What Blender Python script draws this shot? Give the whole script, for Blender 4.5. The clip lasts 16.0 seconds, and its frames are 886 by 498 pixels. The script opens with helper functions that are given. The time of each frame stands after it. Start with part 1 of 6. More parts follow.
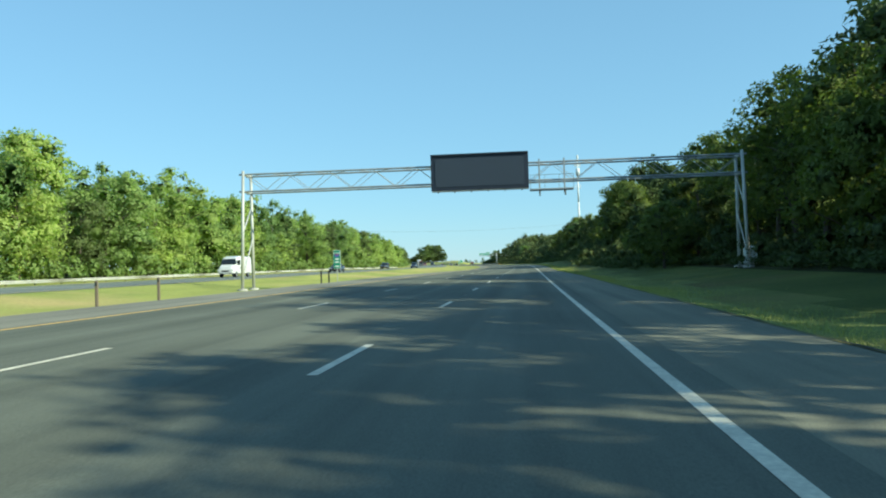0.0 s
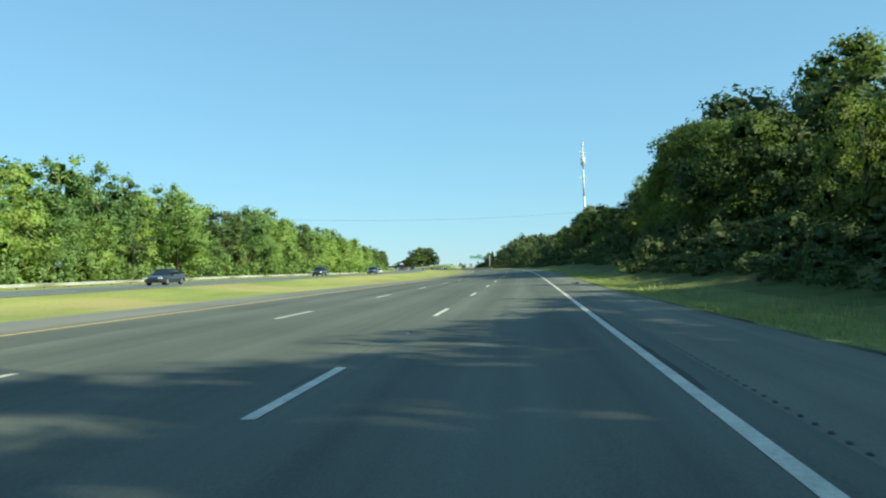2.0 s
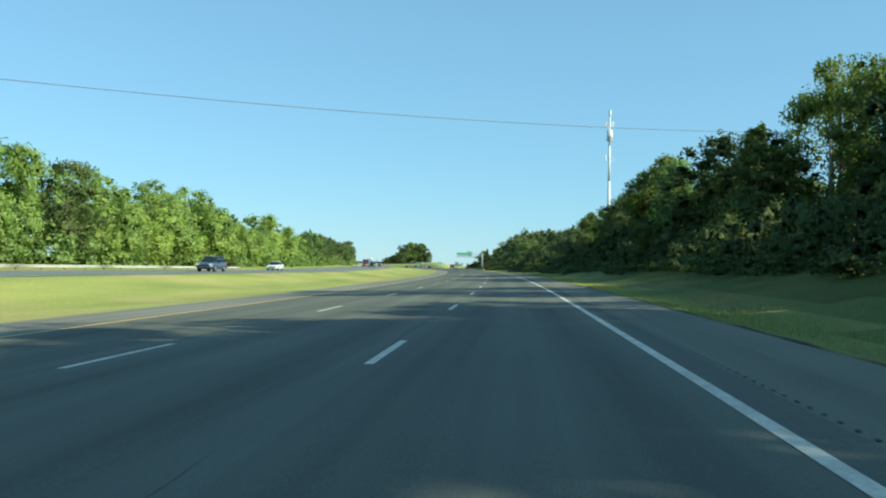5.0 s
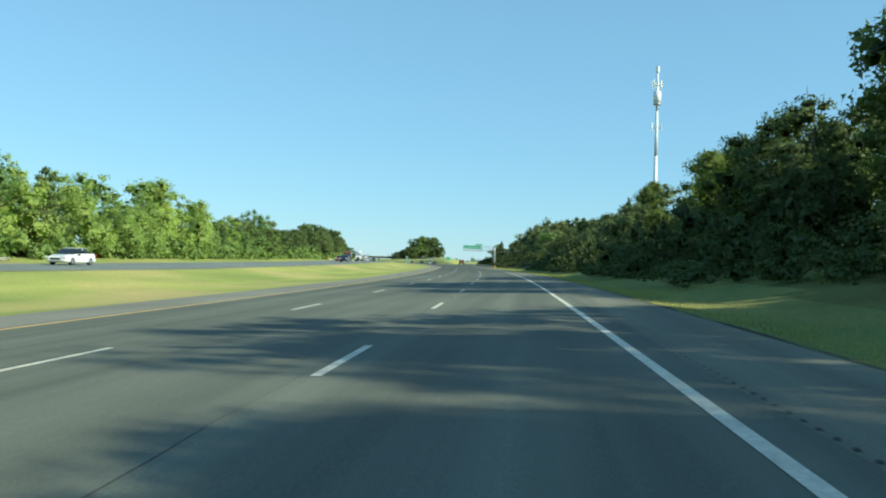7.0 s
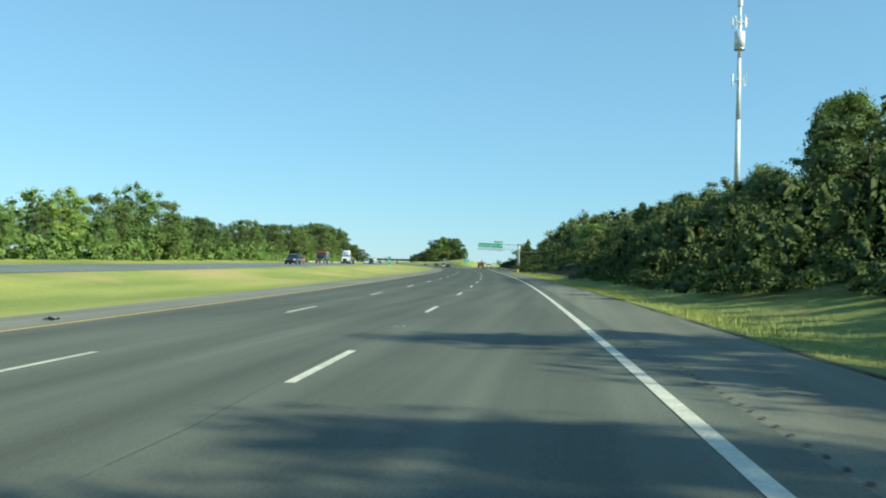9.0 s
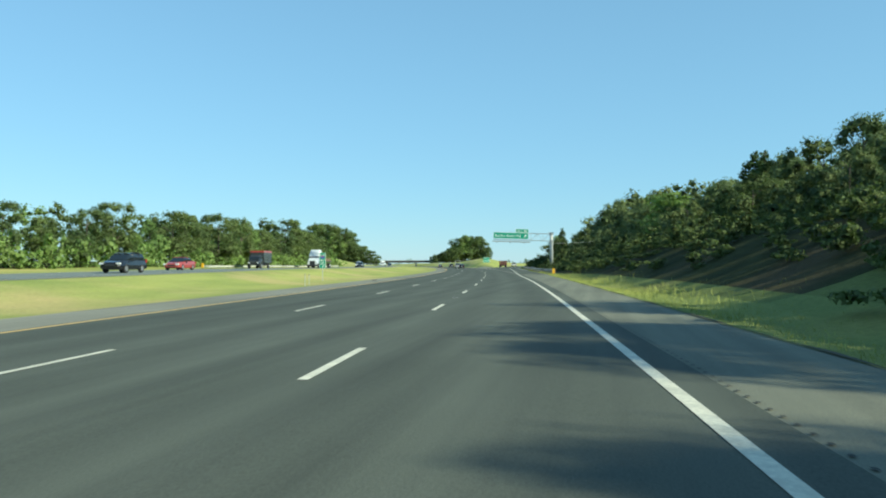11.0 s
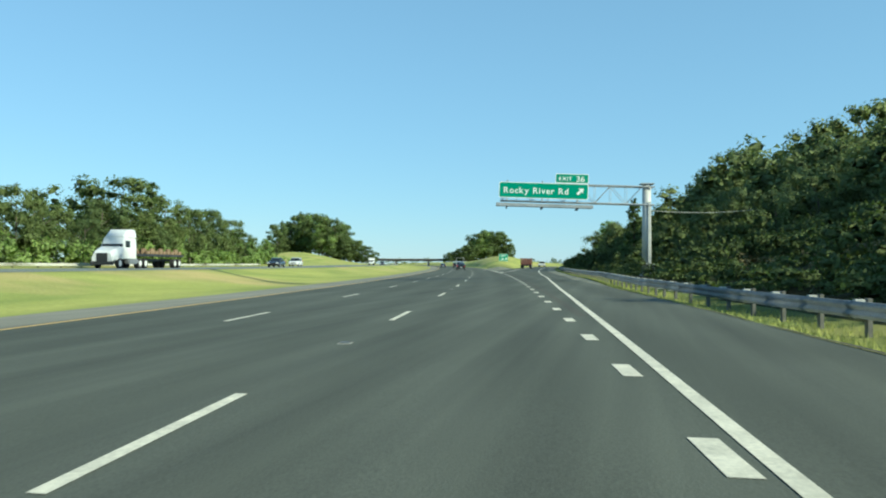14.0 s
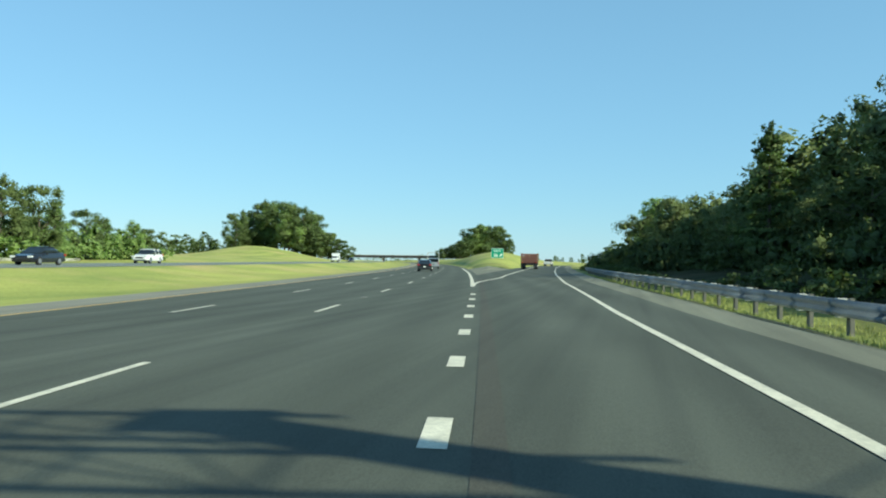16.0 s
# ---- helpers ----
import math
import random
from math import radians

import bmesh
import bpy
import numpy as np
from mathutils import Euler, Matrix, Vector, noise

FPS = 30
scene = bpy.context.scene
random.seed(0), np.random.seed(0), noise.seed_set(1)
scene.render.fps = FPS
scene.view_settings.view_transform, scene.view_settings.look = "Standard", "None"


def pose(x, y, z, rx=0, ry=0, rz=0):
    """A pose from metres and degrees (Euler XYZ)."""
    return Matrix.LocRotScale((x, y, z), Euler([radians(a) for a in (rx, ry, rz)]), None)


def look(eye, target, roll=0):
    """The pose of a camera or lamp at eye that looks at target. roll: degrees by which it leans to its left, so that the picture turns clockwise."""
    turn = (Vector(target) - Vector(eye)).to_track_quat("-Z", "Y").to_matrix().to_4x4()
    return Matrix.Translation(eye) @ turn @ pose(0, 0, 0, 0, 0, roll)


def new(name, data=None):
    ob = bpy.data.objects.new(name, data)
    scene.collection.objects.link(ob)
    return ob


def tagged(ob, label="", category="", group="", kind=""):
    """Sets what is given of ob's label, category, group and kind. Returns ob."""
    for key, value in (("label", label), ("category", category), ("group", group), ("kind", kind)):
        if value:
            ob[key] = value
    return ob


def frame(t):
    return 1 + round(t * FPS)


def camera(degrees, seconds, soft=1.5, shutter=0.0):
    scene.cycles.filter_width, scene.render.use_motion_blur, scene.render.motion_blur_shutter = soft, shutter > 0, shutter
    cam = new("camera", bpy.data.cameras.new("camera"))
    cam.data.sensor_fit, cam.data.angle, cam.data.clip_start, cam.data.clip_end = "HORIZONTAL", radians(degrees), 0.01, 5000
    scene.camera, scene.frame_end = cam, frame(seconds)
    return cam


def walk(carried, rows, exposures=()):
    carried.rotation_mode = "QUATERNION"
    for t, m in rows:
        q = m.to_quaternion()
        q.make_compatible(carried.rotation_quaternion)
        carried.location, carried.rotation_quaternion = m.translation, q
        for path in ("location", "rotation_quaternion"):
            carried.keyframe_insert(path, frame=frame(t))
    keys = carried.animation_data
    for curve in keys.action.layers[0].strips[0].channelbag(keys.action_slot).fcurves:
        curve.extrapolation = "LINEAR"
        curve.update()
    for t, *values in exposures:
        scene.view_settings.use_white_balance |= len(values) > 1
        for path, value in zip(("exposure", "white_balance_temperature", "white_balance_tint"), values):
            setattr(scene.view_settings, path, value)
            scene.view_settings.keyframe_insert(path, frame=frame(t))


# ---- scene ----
cam = camera(60.03, 16.0, soft=2.0, shutter=0.03)
PATH = [
    (0.0, pose(-1.365, 19.591, 1.098, 91.148, 1.604, 5.918)),
    (0.5, pose(-1.367, 35.355, 1.092, 91.224, 1.347, 5.882)),
    (1.0, pose(-1.278, 51.143, 1.088, 91.580, 1.814, 5.815)),
    (1.5, pose(-1.177, 66.900, 1.089, 91.353, 2.017, 5.722)),
    (2.0, pose(-1.070, 82.705, 1.095, 91.427, 1.695, 5.723)),
    (2.5, pose(-0.968, 98.428, 1.109, 91.327, 1.730, 5.762)),
    (3.0, pose(-0.952, 113.934, 1.132, 91.386, 1.296, 5.730)),
    (3.5, pose(-0.955, 129.668, 1.162, 91.307, 0.694, 5.770)),
    (4.0, pose(-0.980, 145.949, 1.197, 91.160, 0.411, 5.923)),
    (4.5, pose(-1.060, 161.233, 1.234, 91.212, -0.453, 5.885)),
    (5.0, pose(-1.107, 176.678, 1.271, 91.309, -1.122, 5.757)),
    (7.5, pose(-2.312, 254.607, 1.313, 90.924, -1.716, 7.631)),
    (8.0, pose(-2.855, 269.963, 1.323, 91.026, -1.650, 8.148)),
    (8.5, pose(-3.523, 285.151, 1.329, 91.127, -1.567, 8.712)),
    (9.0, pose(-4.384, 300.391, 1.328, 91.131, -1.618, 9.231)),
    (11.5, pose(-10.681, 376.669, 1.190, 91.215, 0.411, 11.780)),
    (12.0, pose(-12.367, 391.934, 1.192, 91.231, 0.197, 12.270)),
    (12.5, pose(-14.115, 406.876, 1.199, 91.270, -0.058, 12.608)),
    (13.0, pose(-15.901, 421.562, 1.208, 91.050, 0.102, 12.797)),
    (13.5, pose(-17.773, 436.252, 1.219, 90.960, 0.488, 12.876)),
    (14.0, pose(-19.514, 450.809, 1.231, 91.115, -0.251, 13.187)),
    (14.5, pose(-21.548, 466.018, 1.243, 91.120, -0.227, 13.205)),
    (15.0, pose(-23.550, 481.056, 1.257, 91.093, -0.389, 13.204)),
    (15.5, pose(-25.423, 495.699, 1.274, 91.012, -0.612, 13.348)),
    (16.0, pose(-27.282, 510.063, 1.294, 90.921, -0.700, 13.178)),
]
walk(cam, PATH, [(0.0, 0.56, 6250, -8), (16.0, 0.50, 6250, -8)])

# ---- sky and sun: a clear early morning, sun low behind the woods beside the road ----
SUN_DIR = Vector((0.947, -0.322, 0.0)).normalized()
SUN_EL = radians(28.7)
world = bpy.data.worlds.new("sky")
scene.world = world
world.use_nodes = True
wn = world.node_tree.nodes
wn.clear()
w_out = wn.new("ShaderNodeOutputWorld")
w_bg = wn.new("ShaderNodeBackground")
w_sky = wn.new("ShaderNodeTexSky")
w_sky.sky_type = "NISHITA"
w_sky.sun_disc = False
w_sky.sun_elevation = SUN_EL
w_sky.sun_rotation = math.atan2(SUN_DIR.x, SUN_DIR.y)
w_sky.air_density = 1.0
w_sky.dust_density = 0.0
w_sky.ozone_density = 3.0
w_bg.inputs["Strength"].default_value = 0.115
w_tint = wn.new("ShaderNodeMix")
w_tint.data_type = "RGBA"
w_tint.blend_type = "MULTIPLY"
w_tint.inputs[0].default_value = 1.0
w_tint.inputs[7].default_value = (0.94, 1.0, 1.05, 1.0)
# thin haze over the clear sky, thickest near the horizon
w_haze = wn.new("ShaderNodeMix")
w_haze.data_type = "RGBA"
w_way = wn.new("ShaderNodeTexCoord")
w_axis = wn.new("ShaderNodeSeparateXYZ")
w_thin = wn.new("ShaderNodeMapRange")
for k, value in ((1, 0.0), (2, 0.80), (3, 0.70), (4, 0.20)):
    w_thin.inputs[k].default_value = value
world.node_tree.links.new(w_way.outputs["Generated"], w_axis.inputs[0])
world.node_tree.links.new(w_axis.outputs[2], w_thin.inputs[0])
world.node_tree.links.new(w_thin.outputs[0], w_haze.inputs[0])
w_haze.inputs[7].default_value = (2.05, 3.5, 4.95, 1.0)
world.node_tree.links.new(w_sky.outputs[0], w_haze.inputs[6])
world.node_tree.links.new(w_haze.outputs[2], w_tint.inputs[6])
world.node_tree.links.new(w_tint.outputs[2], w_bg.inputs["Color"])
world.node_tree.links.new(w_bg.outputs[0], w_out.inputs["Surface"])

sun_data = bpy.data.lights.new("sun", "SUN")
sun_data.energy = 4.8
sun_data.angle = radians(0.6)
sun_data.color = (1.0, 0.92, 0.74)
sun = new("sun", sun_data)
sun_at = Vector((SUN_DIR.x * math.cos(SUN_EL), SUN_DIR.y * math.cos(SUN_EL), math.sin(SUN_EL))) * 300
sun.matrix_world = look(sun_at, (0, 0, 0))

# ---- materials ----
def material(name, rough=0.8, metal=0.0, spec=0.5):
    m = bpy.data.materials.new(name)
    m.use_nodes = True
    b = m.node_tree.nodes["Principled BSDF"]
    b.inputs["Roughness"].default_value = rough
    b.inputs["Metallic"].default_value = metal
    b.inputs["Specular IOR Level"].default_value = spec
    return m, m.node_tree.nodes, m.node_tree.links, b


def mix_colour(nodes, links, fac, a, b, mode="MIX"):
    n = nodes.new("ShaderNodeMix")
    n.data_type = "RGBA"
    n.blend_type = mode
    for sock, v in ((n.inputs[0], fac), (n.inputs[6], a), (n.inputs[7], b)):
        if hasattr(v, "links") or hasattr(v, "is_linked"):
            links.new(v, sock)
        elif isinstance(v, (int, float)):
            sock.default_value = v
        else:
            sock.default_value = (*v, 1.0)
    return n.outputs[2]


def noise_out(nodes, links, scale, detail=4.0, rough=0.6, stretch=None, coord="Object"):
    tc = nodes.new("ShaderNodeTexCoord")
    n = nodes.new("ShaderNodeTexNoise")
    n.inputs["Scale"].default_value = scale
    n.inputs["Detail"].default_value = detail
    n.inputs["Roughness"].default_value = rough
    if stretch:
        mp = nodes.new("ShaderNodeMapping")
        mp.inputs["Scale"].default_value = stretch
        links.new(tc.outputs[coord], mp.inputs[0])
        links.new(mp.outputs[0], n.inputs["Vector"])
    else:
        links.new(tc.outputs[coord], n.inputs["Vector"])
    return n.outputs["Fac"]


def ramp(nodes, links, fac, lo, hi):
    r = nodes.new("ShaderNodeMapRange")
    r.inputs[1].default_value, r.inputs[2].default_value = lo, hi
    links.new(fac, r.inputs[0])
    return r.outputs[0]


def bump(nodes, links, b, fac, strength, dist):
    n = nodes.new("ShaderNodeBump")
    n.inputs["Strength"].default_value = strength
    n.inputs["Distance"].default_value = dist
    links.new(fac, n.inputs["Height"])
    links.new(n.outputs[0], b.inputs["Normal"])


def mottled(name, dark, light, fine, coarse, rough=0.85, metal=0.0, bumped=0.0, dist=0.01, stretch=None, third=None, spec=0.5):
    """Two colours blended by coarse stains and fine grain."""
    m, n, l, b = material(name, rough, metal, spec)
    f1 = ramp(n, l, noise_out(n, l, coarse, 3.0, 0.55, stretch), 0.32, 0.68)
    f2 = noise_out(n, l, fine, 5.0, 0.7)
    base = mix_colour(n, l, f1, dark, light)
    if third:
        f3 = ramp(n, l, noise_out(n, l, coarse * 0.31, 3.0, 0.6), 0.5, 0.72)
        base = mix_colour(n, l, f3, base, third)
    grain = mix_colour(n, l, ramp(n, l, f2, 0.25, 0.75), (0.72, 0.72, 0.72), (1.22, 1.22, 1.22))
    l.new(mix_colour(n, l, 1.0, base, grain, "MULTIPLY"), b.inputs["Base Color"])
    if bumped:
        bump(n, l, b, f2, bumped, dist)
    return m


def leaf_material(name, dark, light, through_colour, amount=0.42):
    m, n, l, b = material(name, 0.7, 0.0, 0.15)
    geo = n.new("ShaderNodeNewGeometry")
    oi = n.new("ShaderNodeObjectInfo")
    c = mix_colour(n, l, geo.outputs["Random Per Island"], tuple(0.60 * d + 0.40 * h for d, h in zip(dark, light)), tuple(0.40 * d + 0.60 * h for d, h in zip(dark, light)))
    tint = mix_colour(n, l, oi.outputs["Random"], (0.82, 0.87, 0.86), (1.17, 1.13, 0.99))
    c = mix_colour(n, l, 1.0, c, tint, "MULTIPLY")
    # leaf-sized flecks and wider patches of lighter and darker growth
    flecks = n.new("ShaderNodeTexNoise")
    patches = n.new("ShaderNodeTexNoise")
    for tex, scale, detail in ((flecks, 4.5, 3.0), (patches, 0.55, 2.0)):
        l.new(geo.outputs["Position"], tex.inputs["Vector"])
        tex.inputs["Scale"].default_value = scale
        tex.inputs["Detail"].default_value = detail
    fleck = ramp(n, l, flecks.outputs["Fac"], 0.3, 0.7)
    c = mix_colour(n, l, 1.0, c, mix_colour(n, l, fleck, (0.84, 0.85, 0.86), (1.16, 1.15, 1.14)), "MULTIPLY")
    c = mix_colour(n, l, 1.0, c, mix_colour(n, l, ramp(n, l, patches.outputs["Fac"], 0.3, 0.7), (0.86, 0.88, 0.88), (1.16, 1.12, 1.05)), "MULTIPLY")
    l.new(c, b.inputs["Base Color"])
    bump(n, l, b, fleck, 0.5, 0.12)
    tr = n.new("ShaderNodeBsdfTranslucent")
    l.new(mix_colour(n, l, 1.0, c, through_colour, "MULTIPLY"), tr.inputs["Color"])
    mx = n.new("ShaderNodeMixShader")
    mx.inputs[0].default_value = amount
    l.new(b.outputs[0], mx.inputs[1])
    l.new(tr.outputs[0], mx.inputs[2])
    l.new(mx.outputs[0], n["Material Output"].inputs["Surface"])
    return m


def plain(name, colour, rough=0.5, metal=0.0, fine=30.0, vary=0.12, bumped=0.0):
    d = tuple(c * (1 - vary) for c in colour)
    h = tuple(min(1.0, c * (1 + vary)) for c in colour)
    return mottled(name, d, h, fine, 1.3, rough, metal, bumped, 0.004)


def asphalt_material(name, dark, light, track=0.0, fade=None):
    """Aggregate grain, long streaks along the lanes, worn wheel tracks by the strip's across coordinate (UV x in metres)."""
    m, n, l, b = material(name, 0.86, 0.0, 0.2)
    big = ramp(n, l, noise_out(n, l, 0.12, 3.0, 0.6), 0.3, 0.7)
    streak = ramp(n, l, noise_out(n, l, 1.0, 3.0, 0.6, (1.6, 0.03, 1.0)), 0.3, 0.7)
    grain = ramp(n, l, noise_out(n, l, 55.0, 3.0, 0.75), 0.25, 0.75)
    c = mix_colour(n, l, big, dark, light)
    if fade:
        # darker paving further along the road
        dark_b, light_b, y0, y1 = fade
        tc = n.new("ShaderNodeTexCoord")
        at = n.new("ShaderNodeSeparateXYZ")
        l.new(tc.outputs["Object"], at.inputs[0])
        c = mix_colour(n, l, ramp(n, l, at.outputs[1], y0, y1), c, mix_colour(n, l, big, dark_b, light_b))
    c = mix_colour(n, l, 1.0, c, mix_colour(n, l, streak, (0.82, 0.82, 0.83), (1.16, 1.16, 1.14)), "MULTIPLY")
    if track:
        uv = n.new("ShaderNodeUVMap")
        sx = n.new("ShaderNodeSeparateXYZ")
        l.new(uv.outputs[0], sx.inputs[0])
        w = n.new("ShaderNodeMath")
        w.operation = "MULTIPLY"
        w.inputs[1].default_value = 2 * math.pi / 1.83
        l.new(sx.outputs[0], w.inputs[0])
        cs = n.new("ShaderNodeMath")
        cs.operation = "COSINE"
        l.new(w.outputs[0], cs.inputs[0])
        c = mix_colour(n, l, 1.0, c, mix_colour(n, l, ramp(n, l, cs.outputs[0], -1, 1), (1 - track,) * 3, (1 + track,) * 3), "MULTIPLY")
    c = mix_colour(n, l, 1.0, c, mix_colour(n, l, grain, (0.65, 0.65, 0.65), (1.35, 1.35, 1.35)), "MULTIPLY")
    l.new(c, b.inputs["Base Color"])
    bump(n, l, b, grain, 0.35, 0.006)
    return m


ASPHALT = asphalt_material("asphalt", (0.122, 0.129, 0.103), (0.157, 0.165, 0.131), 0.09, ((0.081, 0.087, 0.071), (0.103, 0.110, 0.090), 312, 372))
ASPHALT_DARK = asphalt_material("dark_asphalt", (0.081, 0.087, 0.071), (0.103, 0.110, 0.090), 0.10)
ASPHALT_SHOULDER = asphalt_material("shoulder_asphalt", (0.167, 0.167, 0.128), (0.216, 0.213, 0.162))
GRAVEL_SHOULDER = asphalt_material("gravelly_shoulder_asphalt", (0.205, 0.196, 0.158), (0.275, 0.262, 0.212))
ASPHALT_FAR = asphalt_material("far_asphalt", (0.171, 0.19, 0.175), (0.225, 0.25, 0.23))
PAINT_WHITE = mottled("white_road_paint", (0.58, 0.54, 0.42), (0.80, 0.74, 0.58), 22.0, 2.5, 0.6, bumped=0.2)
PAINT_YELLOW = mottled("yellow_road_paint", (0.70, 0.43, 0.12), (0.82, 0.55, 0.19), 22.0, 2.5, 0.6, bumped=0.2)
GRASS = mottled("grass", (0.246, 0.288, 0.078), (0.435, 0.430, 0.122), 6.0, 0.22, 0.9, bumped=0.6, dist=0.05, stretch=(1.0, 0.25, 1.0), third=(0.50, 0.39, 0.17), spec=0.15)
# The darker verge and floor tones also hold the wood's shade in the colour.
GRASS_SHADED = mottled("shaded_verge_grass", (0.084, 0.108, 0.030), (0.150, 0.165, 0.046), 6.0, 0.16, 0.9, bumped=0.8, dist=0.06, third=(0.130, 0.105, 0.045), spec=0.1)
GRASS_LIT = mottled("lit_verge_grass", (0.160, 0.196, 0.062), (0.262, 0.285, 0.088), 6.0, 0.3, 0.9, bumped=0.8, dist=0.05, stretch=(1.0, 0.4, 1.0), third=(0.30, 0.27, 0.09), spec=0.1)
GRASS_HALF_LIT = mottled("half_lit_verge_grass", (0.116, 0.145, 0.044), (0.200, 0.218, 0.066), 6.0, 0.2, 0.9, bumped=0.8, dist=0.06, third=(0.20, 0.175, 0.065), spec=0.1)
WOOD_FLOOR = mottled("shaded_wood_floor_litter", (0.030, 0.036, 0.016), (0.070, 0.070, 0.030), 4.0, 0.35, 0.95, bumped=0.9, dist=0.08, third=(0.09, 0.07, 0.04), spec=0.05)
GRASS_DRY = mottled("grass_tufts", (0.26, 0.30, 0.075), (0.42, 0.43, 0.115), 9.0, 0.6, 0.85)
SEAM = asphalt_material("seam_asphalt", (0.078, 0.076, 0.062), (0.100, 0.097, 0.080))
BARK = mottled("bark", (0.07, 0.055, 0.042), (0.17, 0.14, 0.11), 14.0, 2.2, 0.9, bumped=0.6, dist=0.03, stretch=(1, 1, 0.2))
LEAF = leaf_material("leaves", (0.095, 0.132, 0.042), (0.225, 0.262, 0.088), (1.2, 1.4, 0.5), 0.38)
# Darker leaves for the wood's inside and foot, its shade partly in the colour.
LEAF_DEEP = leaf_material("shaded_leaves", (0.066, 0.098, 0.044), (0.136, 0.170, 0.074), (1.15, 1.35, 0.7), 0.27)
# Far-side leaves are painted lighter than roadside ones: sun and haze in the colour.
LEAF_PALE = leaf_material("pale_sunlit_leaves", (0.285, 0.370, 0.125), (0.430, 0.510, 0.180), (1.15, 1.4, 0.7), 0.45)
LEAF_EXIT = leaf_material("exit_leaves", (0.114, 0.150, 0.072), (0.212, 0.255, 0.120), (1.15, 1.3, 0.8), 0.26)
LEAF_DRY = leaf_material("dry_brush_leaves", (0.20, 0.17, 0.09), (0.36, 0.31, 0.18), (1.1, 1.1, 0.8), 0.25)
LEAF_SUNLIT = leaf_material("sunlit_leaves", (0.190, 0.275, 0.110), (0.320, 0.415, 0.165), (1.15, 1.4, 0.75), 0.42)
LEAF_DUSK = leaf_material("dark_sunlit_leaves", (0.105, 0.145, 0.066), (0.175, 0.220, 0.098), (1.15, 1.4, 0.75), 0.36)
POST_STEEL = mottled("weathered_post_steel", (0.12, 0.12, 0.11), (0.20, 0.20, 0.18), 25.0, 0.9, 0.7, 0.3, bumped=0.05)
NEEDLE = leaf_material("pine_needles", (0.060, 0.100, 0.044), (0.125, 0.172, 0.070), (1.1, 1.3, 0.7), 0.25)
STEEL = mottled("galvanised_steel", (0.36, 0.38, 0.39), (0.50, 0.52, 0.53), 30.0, 1.1, 0.5, 0.55, bumped=0.05)
STEEL_PALE = mottled("pale_galvanised_post", (0.46, 0.47, 0.45), (0.60, 0.60, 0.57), 25.0, 0.8, 0.6, 0.25, bumped=0.05)
RAIL_STEEL = mottled("weathered_guardrail_steel", (0.25, 0.27, 0.29), (0.36, 0.38, 0.40), 25.0, 0.9, 0.6, 0.25, bumped=0.05)
SIGN_GREEN = plain("green_sign_sheeting", (0.0, 0.26, 0.155), 0.45, 0.0, 18.0, 0.06)
SIGN_WHITE = plain("white_sign_sheeting", (0.80, 0.82, 0.80), 0.45, 0.0, 18.0, 0.04)
def display_material():
    """Black louvred face of unlit lamp modules, with a fine grid of pale separators."""
    m, n, l, b = material("lamp_matrix", 0.5, 0.0, 0.4)
    tc = n.new("ShaderNodeTexCoord")
    mp = n.new("ShaderNodeMapping")
    mp.inputs["Rotation"].default_value = (radians(90), 0, 0)
    l.new(tc.outputs["Object"], mp.inputs[0])
    br = n.new("ShaderNodeTexBrick")
    br.offset = 0.0
    br.inputs["Color1"].default_value = (0.012, 0.016, 0.025, 1)
    br.inputs["Color2"].default_value = (0.017, 0.022, 0.033, 1)
    br.inputs["Mortar"].default_value = (0.062, 0.082, 0.118, 1)
    br.inputs["Scale"].default_value = 1.0
    br.inputs["Mortar Size"].default_value = 0.012
    br.inputs["Brick Width"].default_value = 0.075
    br.inputs["Row Height"].default_value = 0.075
    l.new(mp.outputs[0], br.inputs["Vector"])
    l.new(br.outputs["Color"], b.inputs["Base Color"])
    return m


LAMP_MATRIX = display_material()
HOUSING = plain("blue_black_housing", (0.020, 0.028, 0.048), 0.55, 0.1, 20.0, 0.15)
DARK = plain("dark_metal", (0.045, 0.047, 0.05), 0.5, 0.3, 20.0, 0.15)
WOOD_POST = plain("weathered_wood", (0.20, 0.16, 0.12), 0.85, 0.0, 18.0, 0.2, 0.3)
POLE_WOOD = plain("grey_pole_wood", (0.36, 0.33, 0.27), 0.85, 0.0, 18.0, 0.2, 0.3)
CONCRETE = plain("concrete", (0.44, 0.43, 0.40), 0.85, 0.0, 8.0, 0.12, 0.2)
# much paler than the exit lane's rail
RAIL_PALE = mottled("pale_rail_steel", (0.74, 0.73, 0.68), (0.82, 0.81, 0.76), 22.0, 0.8, 0.6, 0.0, bumped=0.05)
WORN_PLATE = plain("worn_marker_plate", (0.27, 0.265, 0.235), 0.6, 0.1, 25.0, 0.35)
LENS = plain("worn_reflector_lens", (0.06, 0.06, 0.055), 0.4)
YELLOW = plain("yellow_reflector", (0.78, 0.42, 0.02), 0.5, 0.0, 18.0, 0.08)

# ---- road geometry: u is metres to the right of the right-hand edge line, y runs along the road ----
KNOTS = np.arange(-40, 1000, 80.0)
CURVE = np.array([1.496, 1.274, -1.023, -3.914, -5.262, -5.455, -5.561, -4.801, -3.89, -3.219, -2.75, -2.452, -2.308]) * 1e-4
GRID_Y = np.arange(-40, 1001, 4.0)


def run_sum(a):
    r = np.zeros_like(a)
    r[1:] = np.cumsum((a[1:] + a[:-1]) / 2 * 4.0)
    return r


BEND = np.interp(GRID_Y, KNOTS, CURVE)
SLOPE = run_sum(BEND)
SLOPE -= SLOPE[10]
LINE = run_sum(SLOPE)
LINE -= LINE[10]


